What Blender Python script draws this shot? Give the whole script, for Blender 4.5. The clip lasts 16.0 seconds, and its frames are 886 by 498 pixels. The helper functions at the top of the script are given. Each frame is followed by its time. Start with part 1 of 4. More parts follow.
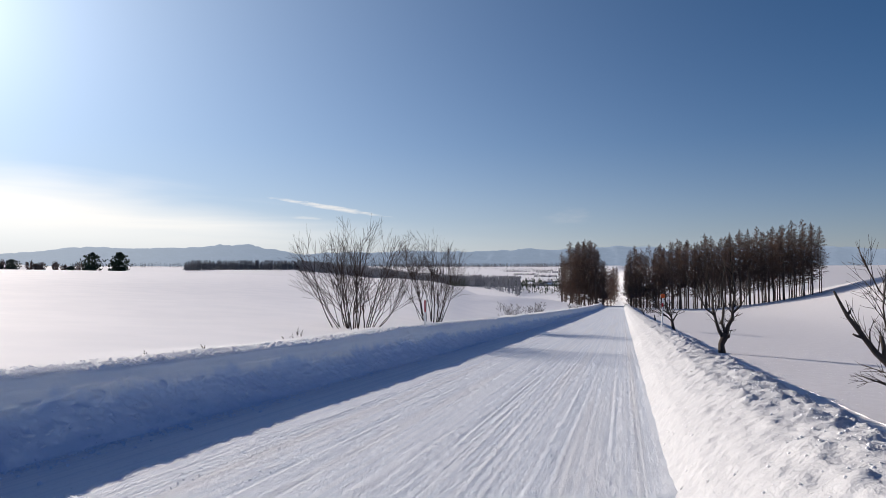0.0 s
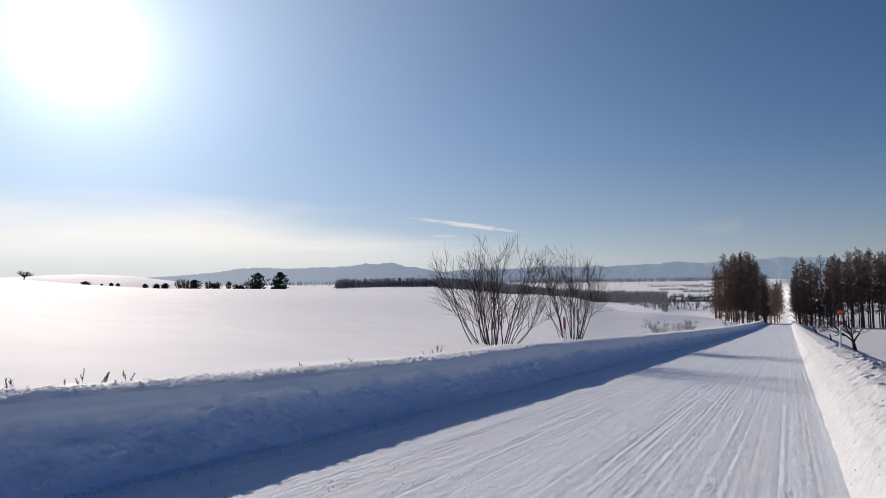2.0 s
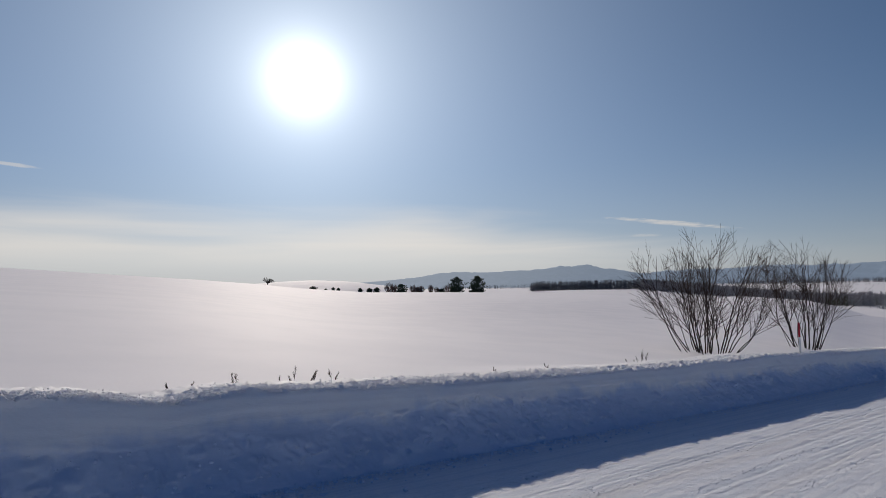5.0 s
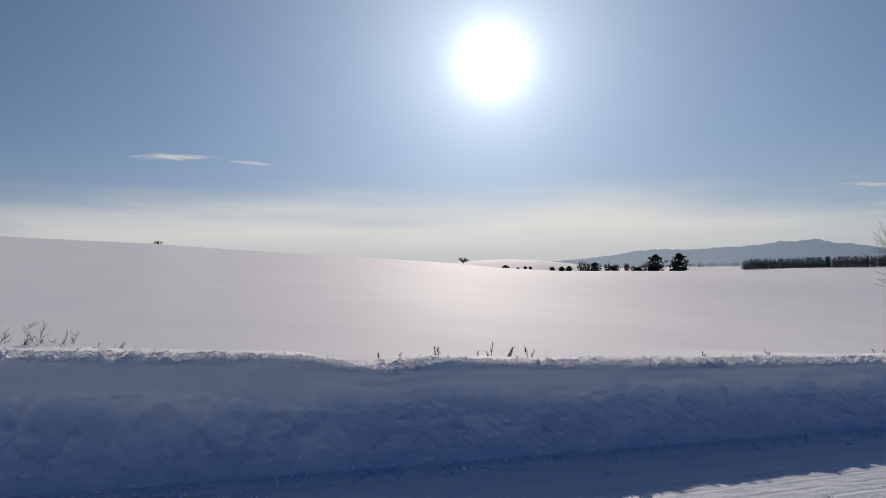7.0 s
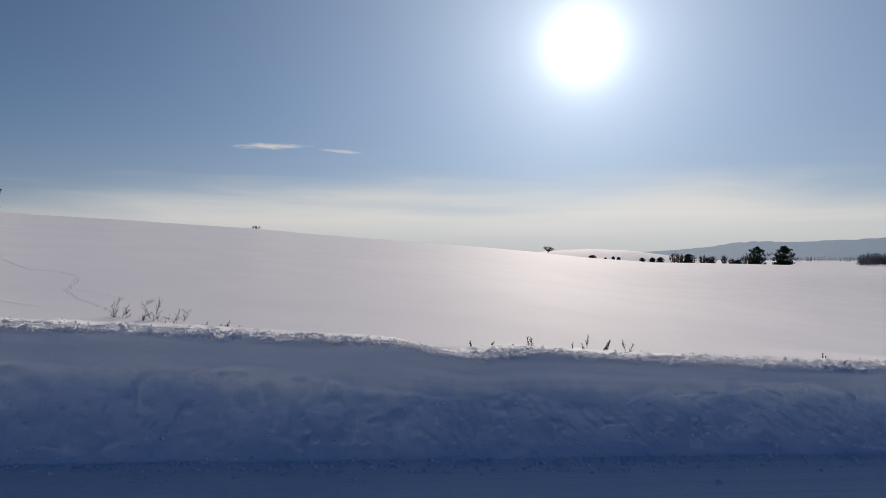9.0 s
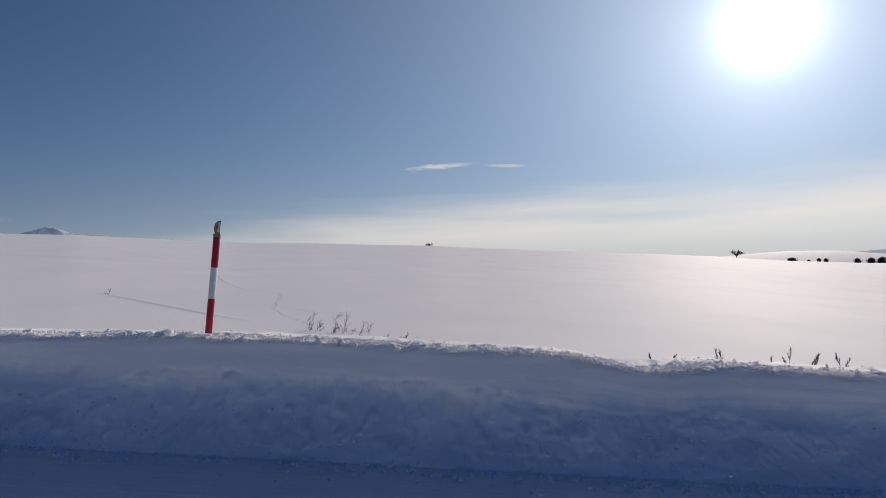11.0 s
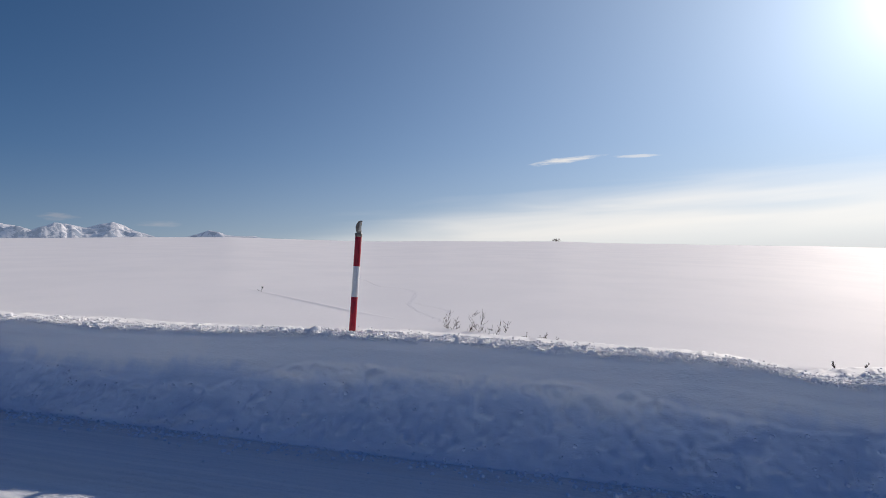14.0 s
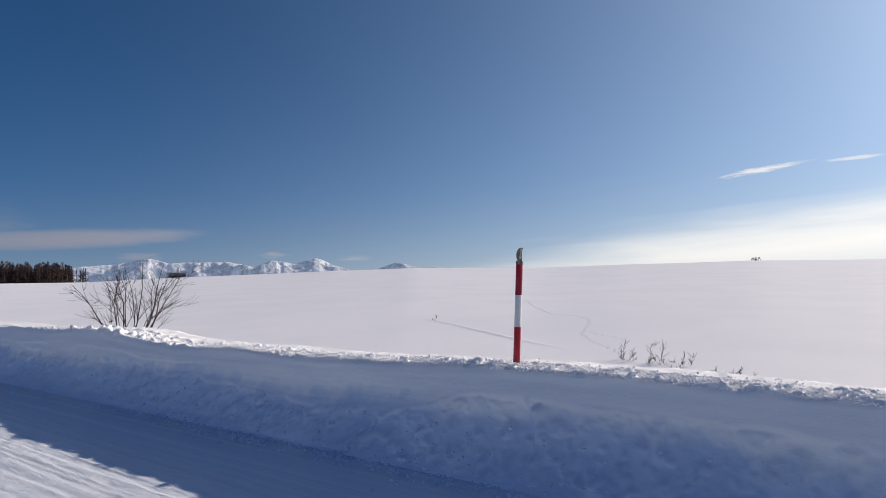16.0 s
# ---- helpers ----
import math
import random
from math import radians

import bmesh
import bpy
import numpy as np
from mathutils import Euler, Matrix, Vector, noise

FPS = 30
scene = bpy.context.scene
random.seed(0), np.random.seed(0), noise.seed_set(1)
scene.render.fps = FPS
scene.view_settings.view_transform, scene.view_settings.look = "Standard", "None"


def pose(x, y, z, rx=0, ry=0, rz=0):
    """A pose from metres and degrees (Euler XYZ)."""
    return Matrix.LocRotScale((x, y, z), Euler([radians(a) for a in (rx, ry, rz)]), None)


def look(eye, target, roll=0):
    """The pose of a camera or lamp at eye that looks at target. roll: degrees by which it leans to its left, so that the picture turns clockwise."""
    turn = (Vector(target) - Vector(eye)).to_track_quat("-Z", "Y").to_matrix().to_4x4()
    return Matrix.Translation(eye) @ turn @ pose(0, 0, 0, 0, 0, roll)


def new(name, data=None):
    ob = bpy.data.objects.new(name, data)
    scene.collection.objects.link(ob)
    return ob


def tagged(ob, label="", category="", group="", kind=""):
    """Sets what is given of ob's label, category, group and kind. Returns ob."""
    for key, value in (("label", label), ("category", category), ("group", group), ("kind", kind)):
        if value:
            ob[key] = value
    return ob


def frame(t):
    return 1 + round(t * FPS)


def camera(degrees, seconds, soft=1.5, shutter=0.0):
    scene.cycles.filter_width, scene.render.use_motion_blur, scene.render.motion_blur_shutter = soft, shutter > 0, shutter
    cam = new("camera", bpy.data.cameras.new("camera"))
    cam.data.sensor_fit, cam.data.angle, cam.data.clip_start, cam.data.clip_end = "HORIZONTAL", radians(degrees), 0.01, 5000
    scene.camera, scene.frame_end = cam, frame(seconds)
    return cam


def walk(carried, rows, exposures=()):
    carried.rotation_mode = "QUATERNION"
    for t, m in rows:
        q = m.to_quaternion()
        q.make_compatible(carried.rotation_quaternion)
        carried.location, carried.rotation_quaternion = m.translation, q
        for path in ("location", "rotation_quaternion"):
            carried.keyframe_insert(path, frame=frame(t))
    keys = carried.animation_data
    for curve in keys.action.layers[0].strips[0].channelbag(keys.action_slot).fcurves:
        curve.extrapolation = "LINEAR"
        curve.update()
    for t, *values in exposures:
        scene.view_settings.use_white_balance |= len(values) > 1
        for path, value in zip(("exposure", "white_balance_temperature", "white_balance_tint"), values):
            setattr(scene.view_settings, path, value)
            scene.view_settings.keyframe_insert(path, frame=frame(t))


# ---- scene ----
cam = camera(74.9, 16.0, soft=0.7)
PATH = [
    (0, (-0.007, 0.001, 1.609), (-0.597, 1.910, 1.680), -0.12),
    (0.5, (-0.064, -0.041, 1.609), (-0.759, 1.833, 1.684), 0.01),
    (1, (-0.075, -0.057, 1.614), (-0.856, 1.782, 1.709), -0.58),
    (1.5, (-0.045, -0.007, 1.615), (-0.910, 1.794, 1.725), -0.31),
    (2, (-0.023, 0.070, 1.604), (-1.041, 1.787, 1.734), -0.66),
    (2.5, (-0.183, 0.303, 1.582), (-1.322, 1.941, 1.723), 0.10),
    (3, (-0.274, 0.531, 1.589), (-1.532, 2.080, 1.728), 0.18),
    (5.5, (-0.447, 0.542, 1.587), (-2.023, 1.765, 1.720), -1.31),
    (6, (-0.617, 0.578, 1.570), (-2.259, 1.714, 1.683), -1.68),
    (6.5, (-0.614, 0.587, 1.566), (-2.348, 1.576, 1.691), -1.79),
    (7, (-0.458, 0.550, 1.575), (-2.318, 1.279, 1.663), -1.00),
    (7.5, (-0.503, 0.561, 1.566), (-2.430, 1.094, 1.598), -2.24),
    (8, (-0.581, 0.511, 1.574), (-2.478, 1.140, 1.617), -1.62),
    (8.5, (-0.613, 0.482, 1.571), (-2.524, 1.069, 1.635), -0.21),
    (9, (-0.642, 0.477, 1.570), (-2.590, 0.930, 1.618), 0.23),
    (9.5, (-0.657, 0.455, 1.568), (-2.644, 0.680, 1.607), -0.78),
    (11.8, (-0.639, 0.500, 1.556), (-2.622, 0.253, 1.636), -1.24),
    (12, (-0.639, 0.500, 1.556), (-2.617, 0.214, 1.620), -1.34),
    (12.5, (-0.705, 0.460, 1.558), (-2.676, 0.129, 1.605), -2.60),
    (13, (-0.768, 0.395, 1.573), (-2.733, 0.033, 1.657), -3.15),
    (13.5, (-0.795, 0.346, 1.578), (-2.752, -0.059, 1.669), -2.44),
    (14, (-0.850, 0.319, 1.577), (-2.771, -0.229, 1.676), -1.91),
    (14.5, (-0.852, 0.394, 1.578), (-2.682, -0.401, 1.724), -1.59),
    (15, (-0.949, 0.400, 1.591), (-2.734, -0.483, 1.772), -2.05),
    (15.5, (-1.019, 0.410, 1.591), (-2.743, -0.579, 1.811), -1.67),
    (16, (-1.090, 0.378, 1.595), (-2.754, -0.710, 1.810), -2.71),
]
walk(cam, [(t, look(eye, target, roll)) for t, eye, target, roll in PATH],
     exposures=[(0.0, 0.12), (1.5, 0.03), (3.0, -0.27), (5.5, -0.49), (9.0, -0.49), (10.5, -0.45), (12.5, -0.16), (14.5, 0.02), (16.0, 0.13)])

# ---- light ----
SUN_AZ, SUN_EL = 63.3, 20.3          # degrees left of the road's direction, and up


def heading(az, el=0.0):
    a, e = radians(az), radians(el)
    return Vector((-math.sin(a) * math.cos(e), math.cos(a) * math.cos(e), math.sin(e)))


sun_dir = heading(SUN_AZ, SUN_EL)
sun_data = bpy.data.lights.new("sun", "SUN")
sun_data.energy, sun_data.angle, sun_data.color = 5.0, radians(0.53), (1.0, 0.87, 0.745)
sun = new("sun", sun_data)
sun.matrix_world = look((0, 0, 60), Vector((0, 0, 60)) - sun_dir)


class Nodes:
    """Short hand for a node tree."""

    def __init__(self, tree):
        self.tree = tree

    def add(self, kind, **values):
        node = self.tree.nodes.new(kind)
        for key, value in values.items():
            if key == "operation":
                node.operation = value
            elif key == "use_clamp":
                node.use_clamp = value
            elif key == "clamp":
                node.clamp = value
            elif key == "data_type":
                node.data_type = value
            elif key == "blend_type":
                node.blend_type = value
            elif key == "sky_type":
                node.sky_type = value
        return node

    def put(self, socket, value):
        if isinstance(value, bpy.types.NodeSocket):
            self.tree.links.new(value, socket)
        else:
            socket.default_value = value

    def math(self, op, a, b=0.0, c=0.0, clamp=False):
        node = self.add("ShaderNodeMath", operation=op, use_clamp=clamp)
        for socket, value in zip(node.inputs, (a, b, c)):
            self.put(socket, value)
        return node.outputs[0]

    def ramp(self, value, lo, hi, a=0.0, b=1.0, smooth=True):
        node = self.add("ShaderNodeMapRange", clamp=True)
        node.interpolation_type = "SMOOTHSTEP" if smooth else "LINEAR"
        for socket, v in zip(node.inputs, (value, lo, hi, a, b)):
            self.put(socket, v)
        return node.outputs[0]

    def mix(self, fac, a, b, blend="MIX"):
        node = self.add("ShaderNodeMix", data_type="RGBA", blend_type=blend)
        self.put(node.inputs[0], fac)
        self.put(node.inputs[6], a)
        self.put(node.inputs[7], b)
        return node.outputs[2]

    def noise(self, vector, scale, detail=3.0, rough=0.55, distort=0.0):
        node = self.add("ShaderNodeTexNoise")
        self.put(node.inputs["Vector"], vector)
        for key, value in (("Scale", scale), ("Detail", detail), ("Roughness", rough), ("Distortion", distort)):
            node.inputs[key].default_value = value
        return node.outputs["Fac"]

    def scaled(self, vector, x, y, z):
        node = self.add("ShaderNodeMapping")
        self.put(node.inputs["Vector"], vector)
        node.inputs["Scale"].default_value = (x, y, z)
        return node.outputs[0]


# ---- sky ----
world = bpy.data.worlds.new("sky")
scene.world = world
world.use_nodes = True
world.node_tree.nodes.clear()
n = Nodes(world.node_tree)
sky = n.add("ShaderNodeTexSky", sky_type="NISHITA")
sky.sun_disc, sky.sun_elevation, sky.sun_rotation = False, radians(SUN_EL), radians(-SUN_AZ)
sky.altitude, sky.air_density, sky.dust_density, sky.ozone_density = 900.0, 0.85, 0.0, 3.0
SKY = 0.061
coord = n.add("ShaderNodeTexCoord").outputs["Generated"]
sep = n.add("ShaderNodeSeparateXYZ")
n.put(sep.inputs[0], coord)
el = n.math("MULTIPLY", n.math("ARCSINE", sep.outputs[2]), 57.29578)
az = n.math("MULTIPLY", n.math("ARCTAN2", n.math("MULTIPLY", sep.outputs[0], -1.0), sep.outputs[1]), 57.29578)
dot = n.add("ShaderNodeVectorMath", operation="DOT_PRODUCT")
n.put(dot.inputs[0], coord)
dot.inputs[1].default_value = sun_dir
away = n.math("MULTIPLY", n.math("ARCCOSINE", n.math("MINIMUM", dot.outputs["Value"], 1.0)), 57.29578)
near_sun = n.ramp(away, 95.0, 10.0)
# thin veil of high cloud low over the horizon, brightest under the sun
streak = n.noise(n.scaled(coord, 2.2, 2.2, 26.0), 1.3, 3.0, 0.45, 0.4)
veil_top = n.math("ADD", n.math("MULTIPLY", streak, 5.0), n.math("MULTIPLY_ADD", n.ramp(n.math("ABSOLUTE", n.math("SUBTRACT", az, 74.0)), 18.0, 62.0), -4.6, 5.0))
veil = n.ramp(n.math("SUBTRACT", veil_top, el), -1.8, 4.6)
veil = n.math("MULTIPLY", veil, n.ramp(el, 1.4, 5.2, 0.30, 1.0))
veil = n.math("MULTIPLY", veil, n.ramp(n.math("ABSOLUTE", n.math("SUBTRACT", az, 72.0)), 75.0, 30.0))


def cloud(az0, el0, half_w, half_h, slope, dens, grain=(14.0, 90.0), cut=0.35, amp=3.2):
    """The density of one streak of cloud in the sky, round az0, el0 in degrees."""
    u = n.math("SUBTRACT", az0, az)
    v = n.math("MULTIPLY_ADD", u, -slope, n.math("SUBTRACT", el, el0))
    u, v = n.math("DIVIDE", u, half_w), n.math("DIVIDE", v, half_h)
    grainy = n.noise(n.scaled(coord, grain[0], grain[0], grain[1]), 2.0, 6.0, 0.62, 0.3)
    rim = n.math("ADD", n.math("MULTIPLY", u, u), n.math("MULTIPLY", v, v))
    rim = n.math("ADD", rim, n.math("MULTIPLY_ADD", grainy, amp, -0.5 * amp))
    return n.math("MULTIPLY", n.ramp(rim, 1.15, cut - 0.75), dens)


clouds = [cloud(28.3, 6.05, 5.4, 0.26, -0.145, 0.8), cloud(30.5, 5.0, 1.6, 0.16, -0.02, 0.35),
          cloud(93.7, 10.9, 3.8, 0.30, 0.06, 0.85), cloud(87.0, 10.75, 2.6, 0.16, -0.06, 0.55),
          cloud(156.5, 7.45, 11.5, 0.92, 0.062, 0.75, (5.0, 30.0), 0.7, 0.9), cloud(165.0, 8.6, 6.5, 2.2, 0.0, 0.5, (6.0, 20.0), 0.0, 1.6),
          cloud(132.0, 5.6, 1.9, 0.30, 0.02, 0.34), cloud(139.5, 6.1, 1.6, 0.36, 0.0, 0.4), cloud(151.0, 6.0, 2.2, 0.5, 0.0, 0.5),
          cloud(5.2, 5.1, 2.6, 0.85, 0.0, 0.16, (10.0, 40.0), 0.0)]
cover = clouds[0]
for other in clouds[1:]:
    cover = n.math("MAXIMUM", cover, other)
base_sky = n.add("ShaderNodeVectorMath", operation="SCALE")
hue = n.add("ShaderNodeHueSaturation")
hue.inputs["Saturation"].default_value = 1.46
n.put(hue.inputs["Color"], sky.outputs[0])
tint = n.add("ShaderNodeVectorMath", operation="MULTIPLY")
n.put(tint.inputs[0], hue.outputs[0])
n.put(tint.inputs[1], n.mix(n.ramp(el, 26.0, 62.0), (1.0, 0.96, 1.01, 1.0), (0.58, 0.88, 1.6, 1.0)))
n.put(base_sky.inputs[0], tint.outputs[0])
# the zenith is deeper than the lower sky
n.put(base_sky.inputs["Scale"], n.math("MULTIPLY", n.ramp(el, 26.0, 75.0, 1.0, 0.62), SKY))
# air lit from the sun's side
air = n.add("ShaderNodeVectorMath", operation="SCALE")
air.inputs[0].default_value = (0.63, 0.72, 0.78)
n.put(air.inputs["Scale"], n.math("MULTIPLY", n.math("EXPONENT", n.math("DIVIDE", away, -19.0)), 1.12))
lit = n.add("ShaderNodeVectorMath", operation="ADD")
n.put(lit.inputs[0], base_sky.outputs[0])
n.put(lit.inputs[1], air.outputs[0])
# pale haze towards the horizon, greyer away from the sun
haze_tone = n.mix(n.ramp(away, 110.0, 20.0), (0.23, 0.23, 0.28, 1.0), (0.585, 0.615, 0.655, 1.0))
high_el = n.math("MAXIMUM", el, 0.0)
haze = n.math("ADD", n.math("MULTIPLY", n.math("EXPONENT", n.math("DIVIDE", high_el, -6.5)), 0.58),
              n.math("MULTIPLY", n.math("EXPONENT", n.math("DIVIDE", high_el, -13.0)), n.ramp(away, 95.0, 15.0, 0.19, 0.55)))
colour = n.mix(haze, lit.outputs[0], haze_tone)
colour = n.mix(n.math("MULTIPLY", veil, 0.92), colour, (1.0, 0.945, 0.88, 1.0))
colour = n.mix(cover, colour, n.mix(n.ramp(away, 95.0, 35.0), (0.27, 0.265, 0.32, 1.0), (0.84, 0.81, 0.78, 1.0)))
# the sun and its bright ring in the air
glow = n.math("ADD", n.math("MULTIPLY", n.math("EXPONENT", n.math("MULTIPLY", n.math("POWER", n.math("DIVIDE", away, 3.0), 2.0), -1.0)), 1.05),
              n.math("ADD", n.math("MULTIPLY", n.math("EXPONENT", n.math("DIVIDE", away, -5.2)), 0.70),
                     n.math("MULTIPLY", n.math("EXPONENT", n.math("DIVIDE", away, -16.0)), 0.19)))
halo = n.add("ShaderNodeVectorMath", operation="SCALE")
halo.inputs[0].default_value = (0.98, 0.98, 0.94)
n.put(halo.inputs["Scale"], glow)
total = n.add("ShaderNodeVectorMath", operation="ADD")
n.put(total.inputs[0], colour)
n.put(total.inputs[1], halo.outputs[0])
background = n.add("ShaderNodeBackground")
n.put(background.inputs[0], total.outputs[0])
n.put(n.add("ShaderNodeOutputWorld").inputs[0], background.outputs[0])


# ---- materials ----
def material(name, rough=0.6):
    mat = bpy.data.materials.new(name)
    mat.use_nodes = True
    m = Nodes(mat.node_tree)
    shader = mat.node_tree.nodes["Principled BSDF"]
    shader.inputs["Roughness"].default_value = rough
    shader.inputs["Specular IOR Level"].default_value = 0.3
    return mat, m, shader


def bump(m, shader, height, strength, distance):
    node = m.add("ShaderNodeBump")
    node.inputs["Strength"].default_value, node.inputs["Distance"].default_value = strength, distance
    m.put(node.inputs["Height"], height)
    m.put(shader.inputs["Normal"], node.outputs[0])


def snow(name, tint=(0.88, 0.885, 0.90), other=(0.83, 0.84, 0.865), fine=60.0, coarse=4.0, depth=0.01, stretch=(1, 1, 1), rough=0.8, grain=0.45):
    mat, m, shader = material(name, rough)
    shader.inputs["Specular IOR Level"].default_value = 0.08
    place = m.scaled(m.add("ShaderNodeTexCoord").outputs["Object"], *stretch)
    big, small = m.noise(place, coarse, 4.0), m.noise(place, fine, 3.0, 0.65)
    m.put(shader.inputs["Base Color"], m.mix(m.ramp(big, 0.35, 0.65), (*tint, 1), (*other, 1)))
    bump(m, shader, m.math("MULTIPLY_ADD", small, grain, m.math("MULTIPLY", big, 1.5)), 0.6, depth)
    return mat


def plain(name, a, b, scale=6.0, rough=0.7, depth=0.0, stretch=(1, 1, 1), metal=0.0):
    """A surface whose colour drifts between a and b, with a fine grain."""
    mat, m, shader = material(name, rough)
    place = m.scaled(m.add("ShaderNodeTexCoord").outputs["Object"], *stretch)
    fac = m.noise(place, scale, 5.0, 0.62)
    own = m.add("ShaderNodeObjectInfo").outputs["Random"]
    tone = m.mix(m.ramp(fac, 0.32, 0.68), (*a, 1), (*b, 1))
    tone = m.mix(m.math("MULTIPLY", own, 0.3), tone, (*[v * 0.75 for v in b], 1))
    m.put(shader.inputs["Base Color"], tone)
    shader.inputs["Metallic"].default_value = metal
    if depth:
        bump(m, shader, m.noise(place, scale * 4, 4.0, 0.6), 0.7, depth)
    return mat


SNOW_FIELD = snow("field_snow", (0.90, 0.90, 0.91), (0.86, 0.865, 0.88), fine=9.0, coarse=0.35, depth=0.012)
# the lower field east of the road is trampled, and its colour is greyer
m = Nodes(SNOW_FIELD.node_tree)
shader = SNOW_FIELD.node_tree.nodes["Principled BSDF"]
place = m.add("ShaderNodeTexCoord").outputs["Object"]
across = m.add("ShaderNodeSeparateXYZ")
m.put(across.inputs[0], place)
east_side = m.ramp(m.math("MULTIPLY_ADD", m.noise(place, 0.6, 4.0, 0.6), 4.0, across.outputs[0]), 2.0, 5.0)
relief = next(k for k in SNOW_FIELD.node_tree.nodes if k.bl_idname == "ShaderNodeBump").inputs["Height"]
trodden = m.math("MULTIPLY", east_side, m.math("MULTIPLY_ADD", m.noise(place, 2.6, 5.0, 0.6), 4.0, m.math("MULTIPLY", m.noise(place, 11.0, 3.0, 0.6), 3.0)))
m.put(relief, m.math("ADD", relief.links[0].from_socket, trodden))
field_tone = shader.inputs["Base Color"].links[0].from_socket
m.put(shader.inputs["Base Color"], m.mix(east_side, field_tone, m.mix(m.noise(place, 3.0, 5.0, 0.65), (0.58, 0.58, 0.605, 1), (0.74, 0.74, 0.76, 1))))
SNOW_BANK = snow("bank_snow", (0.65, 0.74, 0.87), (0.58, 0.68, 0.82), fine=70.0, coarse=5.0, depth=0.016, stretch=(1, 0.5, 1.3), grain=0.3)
# painted light: upper face paler as from bounced light, lower face left shade-blue
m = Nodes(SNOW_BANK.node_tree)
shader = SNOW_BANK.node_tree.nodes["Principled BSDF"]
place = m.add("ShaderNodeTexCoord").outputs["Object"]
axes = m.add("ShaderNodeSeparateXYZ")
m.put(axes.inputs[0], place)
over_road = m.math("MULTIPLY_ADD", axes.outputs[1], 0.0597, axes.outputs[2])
tone_edge = m.math("MULTIPLY_ADD", m.noise(m.scaled(place, 0.0, 0.5, 0.3), 1.0, 4.0, 0.6), 0.8, m.math("MULTIPLY_ADD", m.noise(place, 4.0, 4.0, 0.6), 0.30, -0.08))
lit_zone = m.ramp(m.math("SUBTRACT", over_road, tone_edge), -0.10, 0.12)
# packed is only the bluer base tone that stands in for shade
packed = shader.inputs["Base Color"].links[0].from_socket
m.put(shader.inputs["Base Color"], m.mix(lit_zone, packed, m.mix(m.noise(m.scaled(place, 1.0, 0.4, 2.0), 3.0, 4.0), (0.86, 0.88, 0.89, 1), (0.94, 0.94, 0.935, 1))))
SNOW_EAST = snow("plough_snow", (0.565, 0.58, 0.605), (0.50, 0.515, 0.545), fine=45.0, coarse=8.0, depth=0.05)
SNOW_CLOD = snow("clod_snow", fine=40.0, coarse=9.0, depth=0.008)
BARK_LARCH = plain("larch_bark", (0.085, 0.062, 0.050), (0.14, 0.105, 0.085), 3.0, 0.85, 0.02, (1, 1, 0.25))
TWIG_LARCH = plain("larch_twig", (0.098, 0.063, 0.051), (0.150, 0.096, 0.078), 1.2, 0.85)
BARK_BUSH = plain("bush_bark", (0.020, 0.015, 0.013), (0.046, 0.034, 0.028), 9.0, 0.75, 0.004, (1, 1, 0.3))
TWIG_BUSH = plain("bush_twig", (0.024, 0.015, 0.012), (0.048, 0.029, 0.024), 7.0, 0.75)
BARK_OLD = plain("old_bark", (0.038, 0.030, 0.026), (0.085, 0.069, 0.058), 7.0, 0.9, 0.02, (1, 1, 0.3))
NEEDLES = plain("pine_needles", (0.018, 0.032, 0.018), (0.040, 0.062, 0.034), 1.4, 0.8)
WEED = plain("dry_weed", (0.026, 0.018, 0.013), (0.055, 0.039, 0.028), 14.0, 0.85)
RED = plain("red_band", (0.42, 0.014, 0.035), (0.33, 0.010, 0.028), 12.0, 0.42)
WHITE = plain("white_band", (0.78, 0.79, 0.80), (0.66, 0.67, 0.68), 10.0, 0.4)
ORANGE = plain("orange_reflector", (0.70, 0.13, 0.03), (0.58, 0.09, 0.02), 20.0, 0.35)
GREY_METAL = plain("weathered_metal", (0.13, 0.12, 0.11), (0.24, 0.22, 0.19), 30.0, 0.5, 0.0, (1, 1, 1), 0.5)
PALE_FACE = plain("pale_reflector", (0.62, 0.58, 0.48), (0.50, 0.47, 0.40), 25.0, 0.35)
TIMBER = plain("dark_timber", (0.045, 0.035, 0.030), (0.09, 0.070, 0.058), 4.0, 0.85, 0.01)
HOUSE_WALL = plain("house_wall", (0.30, 0.29, 0.28), (0.42, 0.40, 0.38), 0.8, 0.8)
DARK_ROOF = plain("dark_roof", (0.06, 0.065, 0.08), (0.12, 0.12, 0.14), 0.8, 0.6)
WINDOW_DARK = plain("window_glass", (0.02, 0.025, 0.03), (0.03, 0.035, 0.04), 2.0, 0.15)

# road: packed snow, ribbed along its length by ploughs and tyres
ROAD_SNOW, m, shader = material("packed_snow", 0.7)
shader.inputs["Specular IOR Level"].default_value = 0.12
place = m.add("ShaderNodeTexCoord").outputs["Object"]
lines = m.noise(m.scaled(place, 15.0, 0.05, 1.0), 1.0, 3.0, 0.6, 0.1)
broad = m.noise(m.scaled(place, 2.2, 0.05, 1.0), 1.0, 3.0, 0.5)
grit = m.noise(m.scaled(place, 1.0, 0.55, 1.0), 30.0, 5.0, 0.75)
patch = m.noise(m.scaled(place, 1.2, 0.5, 1.0), 1.0, 4.0, 0.6)
tone = m.mix(m.ramp(lines, 0.36, 0.62), (0.63, 0.685, 0.755, 1), (0.71, 0.75, 0.80, 1))
tone = m.mix(m.math("MULTIPLY", m.ramp(broad, 0.52, 0.66), 0.4), tone, (0.66, 0.67, 0.69, 1))
rut = m.add("ShaderNodeSeparateXYZ")
m.put(rut.inputs[0], place)
